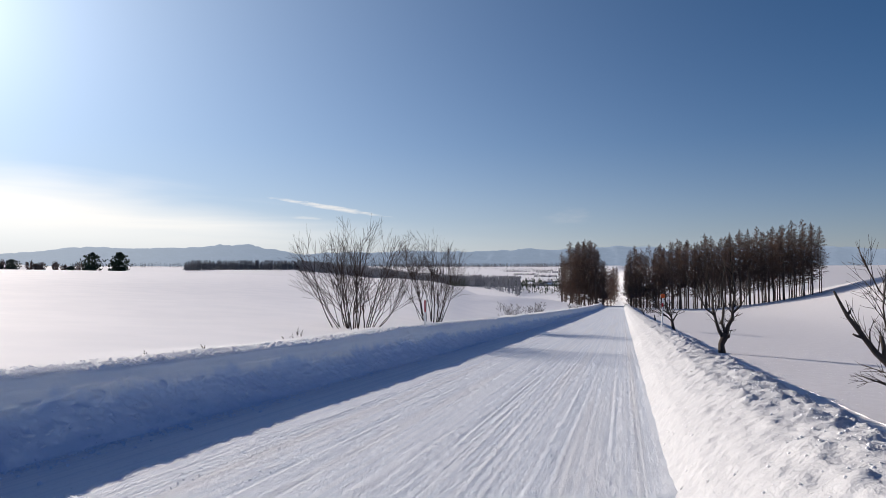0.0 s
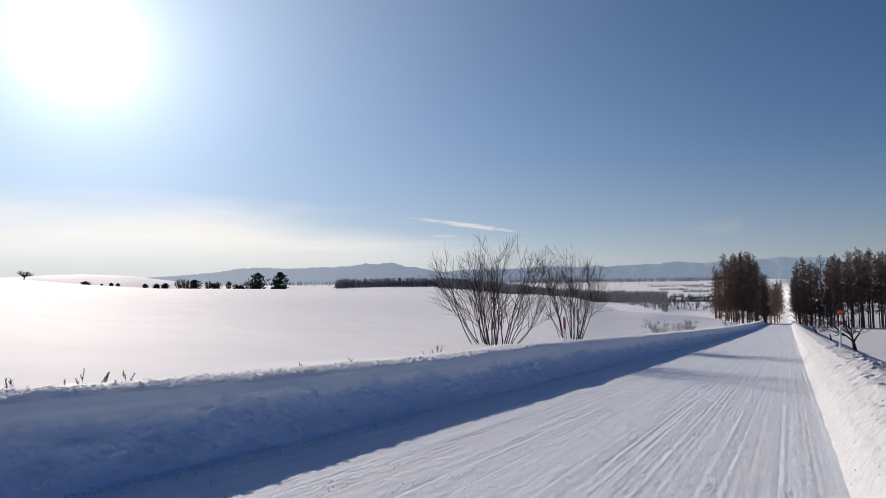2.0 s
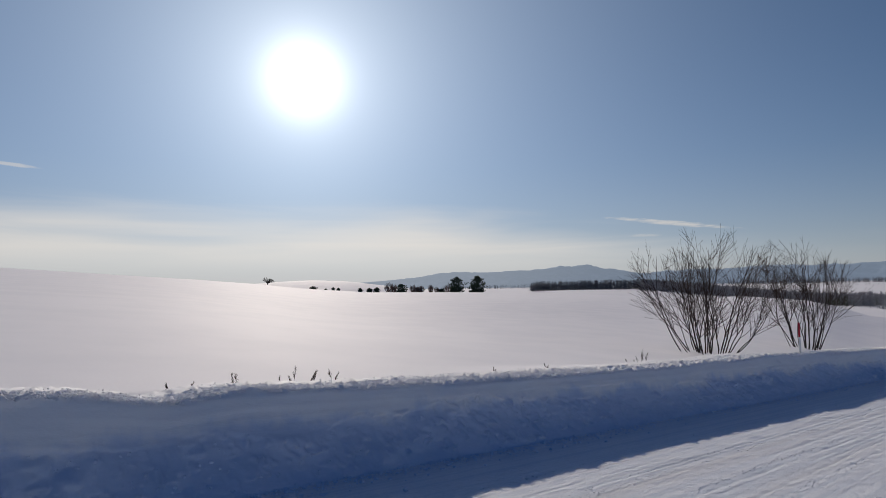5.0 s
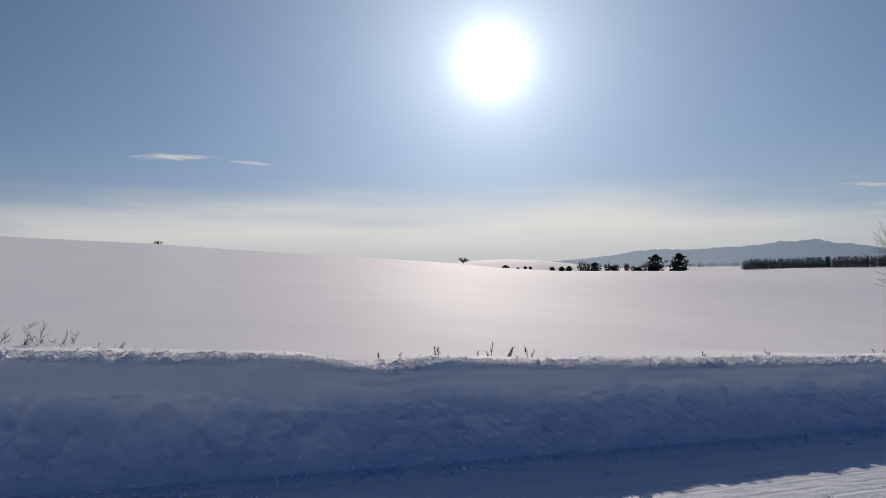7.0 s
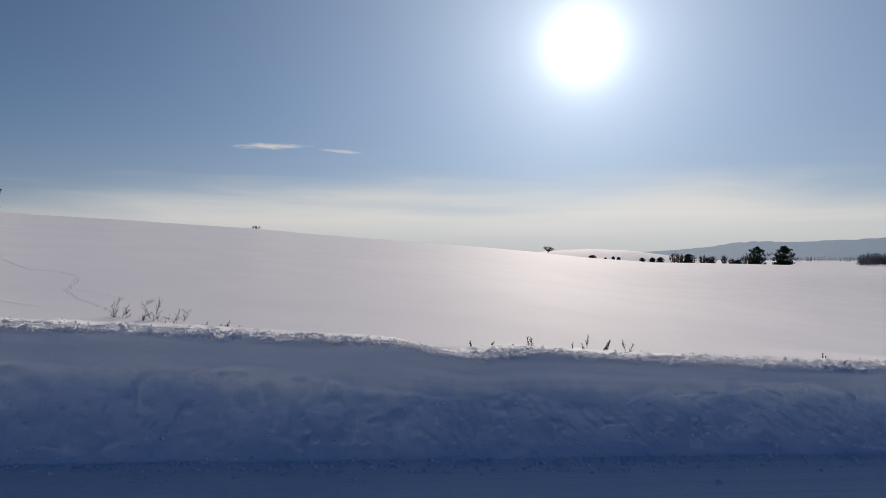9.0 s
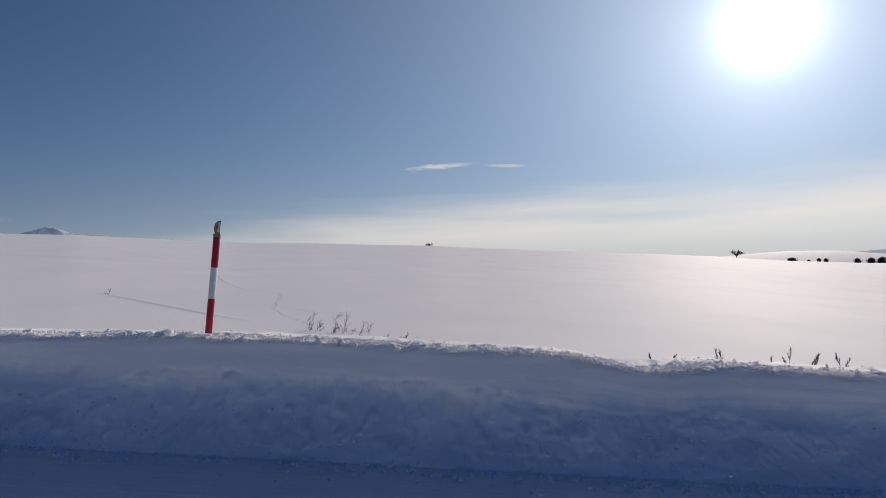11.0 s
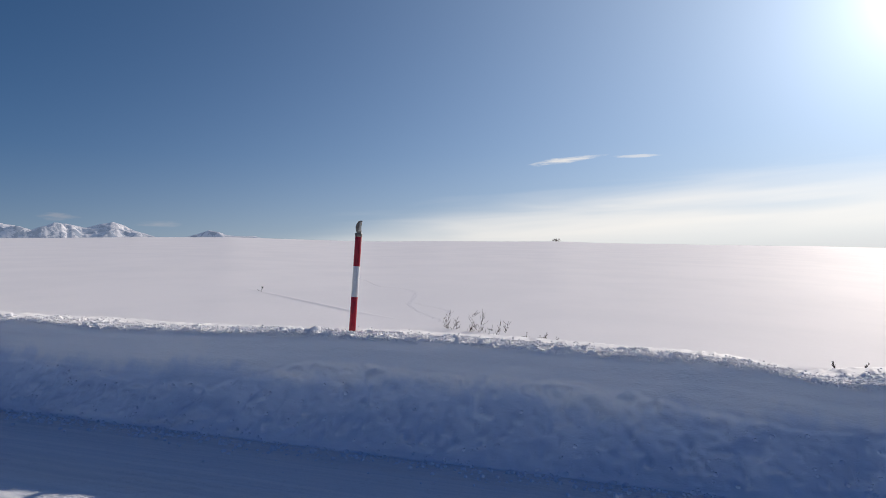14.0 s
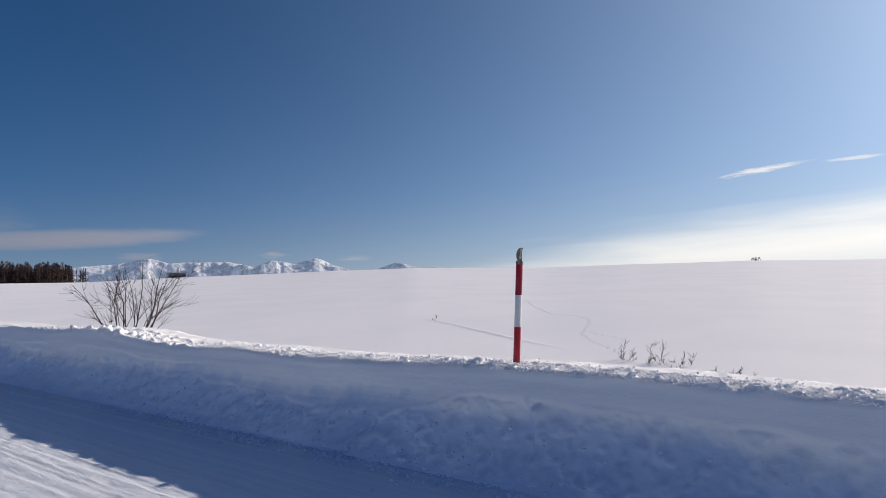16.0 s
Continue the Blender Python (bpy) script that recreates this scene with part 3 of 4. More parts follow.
def scatter(name, spots, label, seed, fine=False, mat=None):
    """Loose lumps of snow in one mesh: spots of place and size."""
    rng = random.Random(seed)
    shapes, faces = [pebble(rng) for _ in range(9)], LUMP_FACES
    if fine:
        shapes = [np.array([np.array(p) * rng.uniform(0.7, 1.2) for p in ((1, 0, 0), (0, 1, 0), (-1, 0, 0), (0, -1, 0), (0, 0, 1), (0, 0, -1))]) for _ in range(12)]
        faces = [(0, 1, 4), (1, 2, 4), (2, 3, 4), (3, 0, 4), (1, 0, 5), (2, 1, 5), (3, 2, 5), (0, 3, 5)]
    v, f = [], []
    for x, y, z, s in spots:
        k = len(v)
        a = rng.uniform(0, 6.283)
        c, sn = math.cos(a) * s, math.sin(a) * s
        for p in rng.choice(shapes):
            v.append((x + p[0] * c - p[1] * sn, y + p[0] * sn + p[1] * c, z + p[2] * s * 0.8))
        f += [(i + k, j + k, m + k) for i, j, m in faces]
    return tagged(new(name, mesh_of(name, v, f, mat or SNOW_CLOD, True)), label, "snow lumps", kind="stuff")


rng = random.Random(21)
ry = np.array([rng.uniform(-7, 9) if rng.random() < 0.6 else rng.uniform(-12, 28) for _ in range(42000)])
ru = np.array([0.972 + abs(rng.gauss(0, 0.20 if y < 5 else 0.28)) for y in ry])
grid_y, grid_u = np.arange(-12.2, 28.4, 0.06), np.linspace(0.95, 1.75, 50)
tx, _, tz = bank_left(grid_y, grid_u)
gi = np.clip(((ry + 12.2) / 0.06).astype(int), 0, len(grid_y) - 1)
gj = np.clip(((ru - 0.95) / 0.8 * 49).astype(int), 0, 49)
scatter("snow_crumbs", [(float(tx[i, j]) + rng.uniform(-0.02, 0.02), float(y), float(tz[i, j]) + 0.003, 0.005 + 0.013 * rng.random() ** 2.0) for i, j, y in zip(gi, gj, ry)],
        "grainy crumbs of frozen snow along the bank's rim", 22, True)
spots = []
for _ in range(5200):
    y = rng.uniform(-8, 9) if rng.random() < 0.6 else rng.uniform(-12, 24)
    x = FOOT_L - 0.03 + abs(rng.gauss(0, 0.12)) * (1 + 0.8 * rng.random())
    spots.append((x, y, float(road_z(y)) + 0.006, 0.005 + 0.022 * rng.random() ** 3.0))
scatter("snow_clods", spots, "broken snow clods along the foot of the bank", 23, False, SNOW_BANK)
spots = []
for _ in range(3600):
    y = rng.uniform(2.5, 26)
    u = rng.uniform(0.02, 0.47) if rng.random() < 0.35 else rng.gauss(0.40, 0.07)
    bx, _, bz = bank_right(np.array([y]), np.array([min(0.6, max(0.01, u))]))
    spots.append((float(bx[0, 0]), y, float(bz[0, 0]) + 0.002, 0.005 + 0.015 * rng.random() ** 3))
scatter("snow_clods", spots, "frozen snow clods lying on the sunlit bank", 24, True)
fy = np.array([rng.uniform(-12, 24) for _ in range(2400)])
fu = np.array([0.03 + 0.50 * rng.random() ** 1.5 for _ in range(2400)])
grid_y, grid_u = np.arange(-12.2, 24.4, 0.05), np.linspace(0.0, 0.65, 50)
tx, _, tz = bank_left(grid_y, grid_u)
spots = []
for y, u in zip(fy, fu):
    i, j = min(len(grid_y) - 1, int((y + 12.2) / 0.05)), min(49, int(u / 0.65 * 49))
    spots.append((float(tx[i, j]) - 0.006, float(y), float(tz[i, j]), 0.005 + 0.020 * rng.random() ** 3))
scatter("snow_clods", spots, "clods of broken snow stuck in the bank's face", 29, False, SNOW_BANK)
spots = []
for _ in range(200):
    y = rng.choice((rng.uniform(-12, -7), rng.uniform(6, 22), rng.uniform(6, 22), rng.gauss(-2.75, 0.14)))
    bx, _, bz = bank_left(np.array([y]), np.array([1.0 + abs(rng.gauss(0, 0.10))]))
    spots.append((float(bx[0, 0]), y, float(bz[0, 0]) + 0.01, 0.018 + 0.045 * rng.random() ** 2.5))
for _ in range(26):
    y = rng.gauss(-9.35, 0.22)
    bx, _, bz = bank_left(np.array([y]), np.array([0.97 + abs(rng.gauss(0, 0.06))]))
    spots.append((float(bx[0, 0]), y, float(bz[0, 0]) + 0.01, 0.03 + 0.06 * rng.random() ** 2))
scatter("snow_clods", spots, "larger frozen lumps thrown up on the bank's rim", 27)
spots = []
for _ in range(3500):
    x, y = 2.7 + 7.5 * rng.random() ** 1.4, rng.uniform(6, 32)
    if fbm(x / 1.1, y / 1.1, 3, 83) > -0.08:
        spots.append((x, y, float(ground_z(x, y)) + 0.002, 0.007 + 0.019 * rng.random() ** 2.5))
scatter("snow_crumbs", spots, "trampled crumbs of snow on the field below the bank", 28, True)
spots = [(rng.uniform(-4.6, 0.3), rng.uniform(2, 22), 0, 0.004 + 0.008 * rng.random() ** 3) for _ in range(150)]
for _ in range(7500):
    row = rng.choice((-0.12, 0.08, -0.75, -1.25, -1.38, -2.05, -2.6, -3.2, -3.7, -3.85, -4.4))
    y = 1.6 + 22 * rng.random() ** 1.5
    if fbm(row * 7, y / 0.8, 3, 87) > -0.06:
        spots.append((row + 0.07 * float(fbm(row, y / 3, 2, 89)) + rng.gauss(0, 0.025), y, 0, 0.0035 + 0.009 * rng.random() ** 2.5))
scatter("snow_clods", [(x, y, float(road_z(y)) + 0.003, s) for x, y, z, s in spots], "crumbs of snow pushed up along the ruts of the packed road", 25, True, ROAD_SNOW)


# ---- far hills ----
def range_of(name, az0, az1, r, ridge, depth, mat, label, seed, foot=-60.0, cols=260, rows=26, rough=0.25):
    """A chain of hills: ridge gives the skyline's elevation by azimuth in degrees."""
    a = np.linspace(az0, az1, cols)
    t = np.linspace(-1, 1, rows)
    A, T = np.meshgrid(a, t, indexing="ij")
    top = EYE_Z + r * np.tan(np.radians(ridge(A)))
    spur = 1 - np.abs(T + 0.3 * fbm(A * 0.9, 0 * T, 3, seed)) * (1 + 0.5 * fbm(A * 1.7, T * 2, 3, seed + 1))
    h = foot + (top - foot) * np.clip(spur, 0, 1) ** 0.75
    h = h + (top - foot) * rough * (1 - np.abs(fbm(A * 1.1, T * 3.2, 5, seed + 3)) * 2 - 0.75) * step(1.0, 0.7, np.abs(T)) * step(0.0, 0.25, np.abs(T))
    R = r + depth * T
    x, y = -np.sin(np.radians(A)) * R, np.cos(np.radians(A)) * R
    return tagged(new(name, grid_mesh(name, x, y, h, mat)), label, "mountains", kind="structure")


def ridge_blue(a):
    """Long low ridges with one broad summit."""
    z = 1.62 + 0.22 * fbm(a / 5, 0 * a, 4, 91) * 2 + 0.08 * fbm(a / 1.1, 0 * a, 3, 93)
    z = z + 0.22 * np.exp(-(((a - 9) / 1.6) ** 2)) + 0.30 * np.exp(-(((a - 0.5) / 4.0) ** 2))
    z = z + 0.18 * np.exp(-(((a - 48.0) / 5.0) ** 2)) + 0.55 * np.exp(-(((a - 38.0) / 4.8) ** 2)) + 0.20 * np.exp(-(((a - 35.6) / 0.9) ** 2)) - 0.25 * np.exp(-(((a - 31) / 1.8) ** 2))
    return (z - 0.9) * step(60, 47, a) + 0.9 * step(63.5, 57, a) + 0.2 - 0.4 * step(-12, -28, a)


PEAK_AZ = [120, 122.5, 123.8, 126.3, 127.9, 129.8, 131.5, 132.4, 134, 135.7, 137.7, 139.8, 141.4, 143.6, 146.5, 148.6, 150.3, 152.4, 154, 157, 163, 172]
PEAK_EL = [3.6, 4.2, 4.42, 4.6, 5.1, 4.42, 4.2, 4.42, 5.05, 5.77, 5.3, 5.72, 5.15, 5.6, 5.5, 5.45, 6.0, 5.6, 5.3, 5.1, 4.8, 4.4]


def ridge_white(a):
    """Skyline of the snowy range."""
    return np.interp(a, PEAK_AZ, PEAK_EL) + 0.16 * fbm(a / 0.9, 0 * a, 4, 95)


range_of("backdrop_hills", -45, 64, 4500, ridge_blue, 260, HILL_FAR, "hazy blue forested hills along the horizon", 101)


def peaks():
    """The snowy range: ridged relief under a skyline that rises and falls."""
    A, R = np.meshgrid(np.linspace(120, 172, 620), np.linspace(3650, 4850, 80), indexing="ij")
    x, y = -np.sin(np.radians(A)) * R, np.cos(np.radians(A)) * R
    relief, amp, norm = 0.0, 1.0, 0.0
    for k in range(5):
        f = 2.0**k / 420.0
        ridge = 1 - np.abs(2 * vnoise(x * f + 40 * k + 0.35 * y * f, y * f, 131 + k) - 1)
        relief, norm, amp = relief + amp * ridge, norm + amp, amp * 0.46
    relief = (relief / norm) ** 1.4
    env = np.sin(np.pi * np.clip((R - 3650) / 1200, 0, 1)) ** 0.7
    top = EYE_Z + 4250 * np.tan(np.radians(ridge_white(A)))
    form = env * (0.52 + 0.62 * relief)
    crown = np.degrees(np.arctan2(40 + (top - 40) * form - EYE_Z, R)).max(1, keepdims=True) / ridge_white(A)[:, :1]
    h = 40 + (top - 40) * form / crown
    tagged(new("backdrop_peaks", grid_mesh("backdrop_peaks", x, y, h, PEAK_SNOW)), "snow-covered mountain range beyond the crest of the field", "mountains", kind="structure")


peaks()


def at(az, r, dz=0.0):
    """A place on the land, by azimuth from the road's direction and distance."""
    x, y = -0.6 - r * math.sin(radians(az)), 0.4 + r * math.cos(radians(az))
    return x, y, float(ground_z(x, y)) + dz


def on(x, y, dz=0.0):
    return x, y, float(ground_z(x, y)) + dz


# ---- larches ----
def larch_meshes(seed, height, base=0.2, count=125, wide=2.7, stout=0.16):
    rng = random.Random(seed)
    trunk, crown = Tubes(), Tubes()
    lean = Vector((rng.gauss(0, 0.012), rng.gauss(0, 0.012), 1)).normalized()
    pts = [lean * (height * k / 9) + Vector((rng.gauss(0, 0.05), rng.gauss(0, 0.05), 0)) * (k > 0) for k in range(10)]
    trunk.add(pts, [stout * (1 - k / 9) ** 0.8 + 0.02 for k in range(10)], 6)
    for k in range(count):
        u = base + (0.99 - base) * (k / count) ** 0.9
        if u < base + 0.16 and rng.random() < 0.4:
            continue
        z = u * height
        j = min(8, int(u * 9))
        p = pts[j].lerp(pts[j + 1], u * 9 - j)
        length = (0.35 + wide * (1 - u) ** 0.5) * rng.uniform(0.55, 1.2) * min(1.0, (1.02 - u) / 0.10) * (0.6 if u < base + 0.12 else 1.0)
        a = rng.uniform(0, 2 * math.pi)
        v = Vector((math.cos(a), math.sin(a), rng.uniform(-0.15, 0.25) + 0.25 * u)).normalized()
        end = p + v * length + Vector((0, 0, 0.10 * length))
        crown.add([p, end], [0.045, 0.016], 3, False)
        for _ in range(int(3 + length * 2.6)):
            q = p.lerp(end, rng.uniform(0.25, 1.0))
            w = turned(rng, v, rng.uniform(0.5, 1.2)) * (0.07 + length * rng.uniform(0.14, 0.36)) - Vector((0, 0, 0.10))
            crown.add([q, q + w], [0.048, 0.018], 3, False)
    return trunk.mesh("trunk", BARK_LARCH), crown.mesh("crown", TWIG_LARCH)


def larch(x, y, meshes, scale, turn, label, group):
    tree = empty("larch_tree", pose(x, y, float(ground_z(x, y)) - 0.15, 0, 0, turn) @ Matrix.Scale(scale, 4), label, "tree", group)
    part("trunk", meshes[0], tree)
    part("crown", meshes[1], tree)


LARCHES = [larch_meshes(200 + k, 21.5, 0.2, 170, 2.3, 0.14) for k in range(6)]
SKIRTED = [larch_meshes(210 + k, 21.5, 0.04, 160, 2.6) for k in range(4)]
rng = random.Random(7)
for row in range(6):
    for k in range(23):
        x = 1.9 + k * 2.42 + rng.uniform(-0.7, 0.7) + row * 0.4
        y = 186 + row * 4.6 + 0.10 * x + rng.uniform(-1.0, 1.0)
        if row > 4 and rng.random() < 0.15:
            continue
        low = (0.82 + 0.18 * step(4, 26, x) if row < 3 else 0.94) * (1 - 0.10 * step(46, 57, x))
        larch(x, y, rng.choice(LARCHES if k > 3 else SKIRTED), float(low) * rng.uniform(0.92, 1.10), rng.uniform(0, 360), "tall bare brown larch standing in a snowy plantation", "larches east of the road")
for row in range(6):
    for k in range(7):
        x = -5.7 - k * 2.05 + rng.uniform(-0.6, 0.6)
        y = 184 + row * 3.9 + rng.uniform(-1, 1)
        edge = 1.05 - 0.034 * (k - 3.0) ** 2
        larch(x, y, rng.choice(SKIRTED), edge * rng.uniform(0.88, 1.02), rng.uniform(0, 360), "bare brown larch in a dense clump by the road", "larches west of the road")


for k in range(9):
    for x in (-6.4, -9.4, 4.6):
        larch(x * (0.73 - 0.036 * k) + rng.uniform(-0.6, 0.6), 222 + k * 11 + rng.uniform(-3, 3), rng.choice(SKIRTED), rng.uniform(0.6, 0.78), rng.uniform(0, 360), "bare brown larch lining the road beyond the rise", "larches along the far road")


# ---- shrubs by the road ----
def bush(x, y, z, stems, height, spread, seed, label, lean=(0.0, 0.0), rad=0.027, up=0.14, foot=0.28, deep=0.3, flare=0.45, limit=0.015, twigs=(5, 7), wig=0.08):
    rng = random.Random(seed)
    thin = Tubes()
    ob = empty("bush", pose(x, y, z), label, "bush", "bare bushes by the road")
    for k in range(stems):
        thick = Tubes()
        a = 2 * math.pi * (k + rng.uniform(-0.3, 0.3)) / stems
        out = rng.uniform(0.05, 1.0) ** 0.7
        p = Vector((math.cos(a) * foot * out * spread, math.sin(a) * deep * out, -0.3))
        v = Vector((math.cos(a) * out * 0.80 * spread / height + lean[0], math.sin(a) * out * flare * spread / height + lean[1], 1.0)).normalized()
        grow(rng, p, v, (height + 0.3) * rng.uniform(0.82, 1.0) * (1.0 - 0.10 * out), rad * rng.uniform(0.6, 1.1), 0, thick, thin, up, wig, twigs, limit)
        part("stem", thick.mesh("stem", BARK_BUSH), ob)
    part("crown", thin.mesh("crown", TWIG_BUSH), ob)
    return ob


bush(*on(-11.0, 22.8), 29, 4.7, 4.5, 305, "wide bare many-stemmed bush behind the snow bank", rad=0.029, up=0.13, foot=0.2, deep=0.8, limit=0.023, twigs=(5, 7), wig=0.12)
bush(*on(-11.4, 34.5), 20, 5.6, 3.8, 302, "tall narrow bare bush behind the snow bank", rad=0.030, up=0.13, foot=0.18, deep=0.6, limit=0.027, twigs=(5, 8), wig=0.10)
bush(*on(-7.32, -11.12), 13, 1.8, 2.2, 308, "low spreading bare bush at the rim of the bank", rad=0.017, up=0.12, foot=0.05, deep=0.08, flare=0.8, limit=0.011, twigs=(4, 6), wig=0.13)
for k, (x, y, h) in enumerate([(-7.4, 39, 1.0), (-7.5, 54, 1.0), (-8.3, 56.5, 1.2), (-7.6, 95, 1.2), (-7.8, 120, 1.3), (4.6, 118, 1.4), (5.5, 124, 1.2)]):
    bush(*on(x, y), 10, h, h * 1.1, 320 + k, "small reddish-brown bare shrub in the snow", rad=0.02 if h > 1 else 0.008)


# ---- old trees on the field below the road ----
def old_tree(x, y, height, seed, label, limbs=5, trunk_h=0.9, radius=0.16, tilt=0.6):
    rng = random.Random(seed)
    thick, thin = Tubes(), Tubes()
    top = Vector((rng.uniform(-0.15, 0.15), rng.uniform(-0.1, 0.1), trunk_h))
    thick.add([(0, 0, -0.4), (0.02, 0, 0.1), tuple(top * 0.55), tuple(top)], [radius * 1.3, radius * 1.05, radius * 0.9, radius * 0.85], 8)
    for k in range(limbs):
        a = 2 * math.pi * (k + rng.uniform(-0.25, 0.25)) / limbs
        v = Vector((math.cos(a) * tilt, math.sin(a) * tilt, rng.uniform(0.7, 1.1))).normalized()
        grow(rng, top * rng.uniform(0.75, 1.0), v, (height - trunk_h) * rng.uniform(0.7, 1.05), radius * 0.55, 0, thick, thin, 0.22, 0.26, (6, 8), 0.012)
    ob = empty("old_tree", pose(*on(x, y)), label, "tree", "old bare trees below the road")
    part("trunk", thick.mesh("trunk", BARK_OLD), ob)
    part("crown", thin.mesh("crown", BARK_OLD), ob)
    return ob


# a gnarled tree that forks low into steep crooked limbs
rng = random.Random(421)
thick, thin = Tubes(), Tubes()
thick.add([(0.0, 0, -0.4), (0.0, 0, 0.1), (-0.03, 0, 0.35), (0.08, 0.02, 0.6), (0.17, 0, 0.84)], [0.20, 0.145, 0.125, 0.14, 0.12], 9)
thick.add([(0.14, 0, 0.62), (0.28, 0.0, 0.70), (0.34, 0.02, 0.92)], [0.07, 0.05, 0.025], 6)
for line, r in (([(0.06, 0, 0.6), (-0.10, 0.05, 0.95), (-0.20, 0.02, 1.3), (-0.32, 0.1, 1.9), (-0.30, 0.1, 2.4), (-0.50, 0.1, 3.0)], 0.085),
                ([(0.17, 0, 0.8), (0.24, -0.05, 1.15), (0.42, 0.0, 1.5), (0.45, 0.05, 1.95), (0.56, 0.1, 2.6), (0.50, 0.2, 3.4)], 0.095),
                ([(0.15, 0, 0.8), (0.05, 0.2, 1.25), (0.13, 0.3, 1.9), (0.10, 0.35, 2.8), (0.22, 0.4, 3.6)], 0.06),
                ([(0.44, 0, 1.7), (0.75, 0.1, 2.0), (1.05, 0.1, 2.5), (1.15, 0.1, 3.1)], 0.05),
                ([(-0.26, 0.05, 1.6), (-0.6, 0.0, 1.85), (-0.85, 0.0, 2.4), (-0.9, 0.05, 2.8)], 0.045)):
    thick.add(line, [r * (1 - 0.75 * k / (len(line) - 1)) for k in range(len(line))], 7)
    for k in range(1, len(line)):
        for _ in range(4):
            q = Vector(line[k - 1]).lerp(Vector(line[k]), rng.uniform(0.3, 1.0))
            v = Vector((rng.uniform(-0.8, 0.8), rng.uniform(-0.5, 0.5), rng.uniform(0.2, 1.0))).normalized()
            grow(rng, q, v, rng.uniform(0.35, 0.95) * (0.5 + 0.16 * k), r * 0.26, 1, thick, thin, 0.25, 0.24, (4, 6), 0.012)
ob = empty("old_tree", pose(*on(4.0, 27.0)), "gnarled dark fruit tree bare of leaves in the snow", "tree", "old bare trees below the road")
part("trunk", thick.mesh("trunk", BARK_OLD), ob)
part("crown", thin.mesh("crown", BARK_OLD), ob)
old_tree(3.75, 48.3, 3.6, 403, "small dark bare tree beside the road bank", 4, 0.7, 0.12, 0.3)
old_tree(3.5, 105.0, 2.2, 404, "stunted bare tree beside the road bank", 4, 0.4, 0.09)

# the near tree: a thick broken limb with a stub, and thin shoots beside it
rng = random.Random(409)
thick, thin = Tubes(), Tubes()
thick.add([(0.55, 0.1, -0.5), (0.30, 0.0, 0.28), (-0.08, 0, 0.72), (-0.44, 0, 1.10), (-0.58, 0.02, 1.24), (-0.76, 0, 1.50), (-1.00, 0.02, 1.88), (-1.10, 0, 2.08), (-1.21, 0, 2.33)],
          [0.15, 0.11, 0.082, 0.066, 0.052, 0.042, 0.034, 0.026, 0.017], 9)
thick.add([(-0.46, 0, 1.13), (-0.47, 0.01, 1.36), (-0.51, 0.01, 1.55)], [0.044, 0.038, 0.033], 8)
thick.add([(-0.80, 0, 1.52), (-0.88, 0, 1.54), (-0.93, 0.02, 1.57)], [0.035, 0.025, 0.018], 6)
thick.add([(-1.02, 0, 1.90), (-0.97, 0, 1.97), (-0.95, 0, 2.03)], [0.03, 0.02, 0.012], 6)
for p, v, length in (((0.25, 0.1, 0.3), (-0.45, 0.2, 0.95), 2.6), ((0.3, 0.2, 0.5), (-0.12, 0.3, 1.0), 2.9), ((0.2, -0.05, 0.4), (-0.9, -0.1, 0.36), 1.15), ((0.45, 0.0, 0.0), (0.4, 0.3, 0.9), 2.8), ((0.1, 0.3, 0.5), (-0.62, 0.5, 0.7), 2.0)):
    grow(rng, Vector(p), Vector(v).normalized(), length, 0.035, 0, thick, thin, 0.12, 0.2, (5, 8), 0.016)
ob = empty("old_tree", pose(4.83, 12.0, -1.12), "dark old tree with a thick broken limb and thin shoots", "tree", "old bare trees below the road")
part("trunk", thick.mesh("trunk", BARK_OLD), ob)
part("crown", thin.mesh("crown", BARK_OLD), ob)

tube = Tubes()
tube.add([(0, 0, -0.3), (0.02, 0, 0.3), (-0.08, 0, 0.75)], [0.09, 0.08, 0.05], 7)
ob = empty("stump", pose(*on(3.65, 73.0)), "short broken dark stump in the snow", "stump")
part("wood", tube.mesh("wood", BARK_OLD), ob)

# a thin ridge that a sledge left along the field below the bank
tube = Tubes()
pts = [(4.74 - 0.037 * y + 0.05 * math.sin(y * 0.9), y, float(ground_z(4.74 - 0.037 * y, y)) - 0.005) for y in np.arange(5, 24, 0.25)]
tube.add(pts, [0.020 + 0.010 * math.sin(k * 1.7) for k in range(len(pts))], 6)
tagged(new("snow_ridge", tube.mesh("snow_ridge", SNOW_CLOD)), "thin raised track ridge across the snow", "snow ridge", kind="stuff")


# a low wind-blown drift across the field, steep towards the sun
s, c = np.meshgrid(np.linspace(0, 1, 90), np.linspace(-0.16, 0.09, 10), indexing="ij")
dx, dy = 4.3, 6.4
nx, ny = -dy / math.hypot(dx, dy), dx / math.hypot(dx, dy)
wander = 0.10 * fbm(s * 5, 0 * s, 3, 97) - 0.45 * s * (1 - s)
x, y = -13.1 + dx * s + nx * (c + wander), -8.6 + dy * s + ny * (c + wander)
rise = np.where(c < 0, 1 + c / 0.15, 1 - c / 0.08)
ends = step(0, 0.35, s) * step(1.0, 0.75, s)
z = ground_z(x, y) - 0.003 + 0.014 * np.clip(rise, -0.3, 1) * ends * (0.8 + 1.2 * fbm(s * 9, 0 * s, 3, 98))
tagged(new("snow_drift", grid_mesh("snow_drift", x, y, z, SNOW_FIELD)), "low thin snow drift running across the open field", "snow drift", kind="stuff")


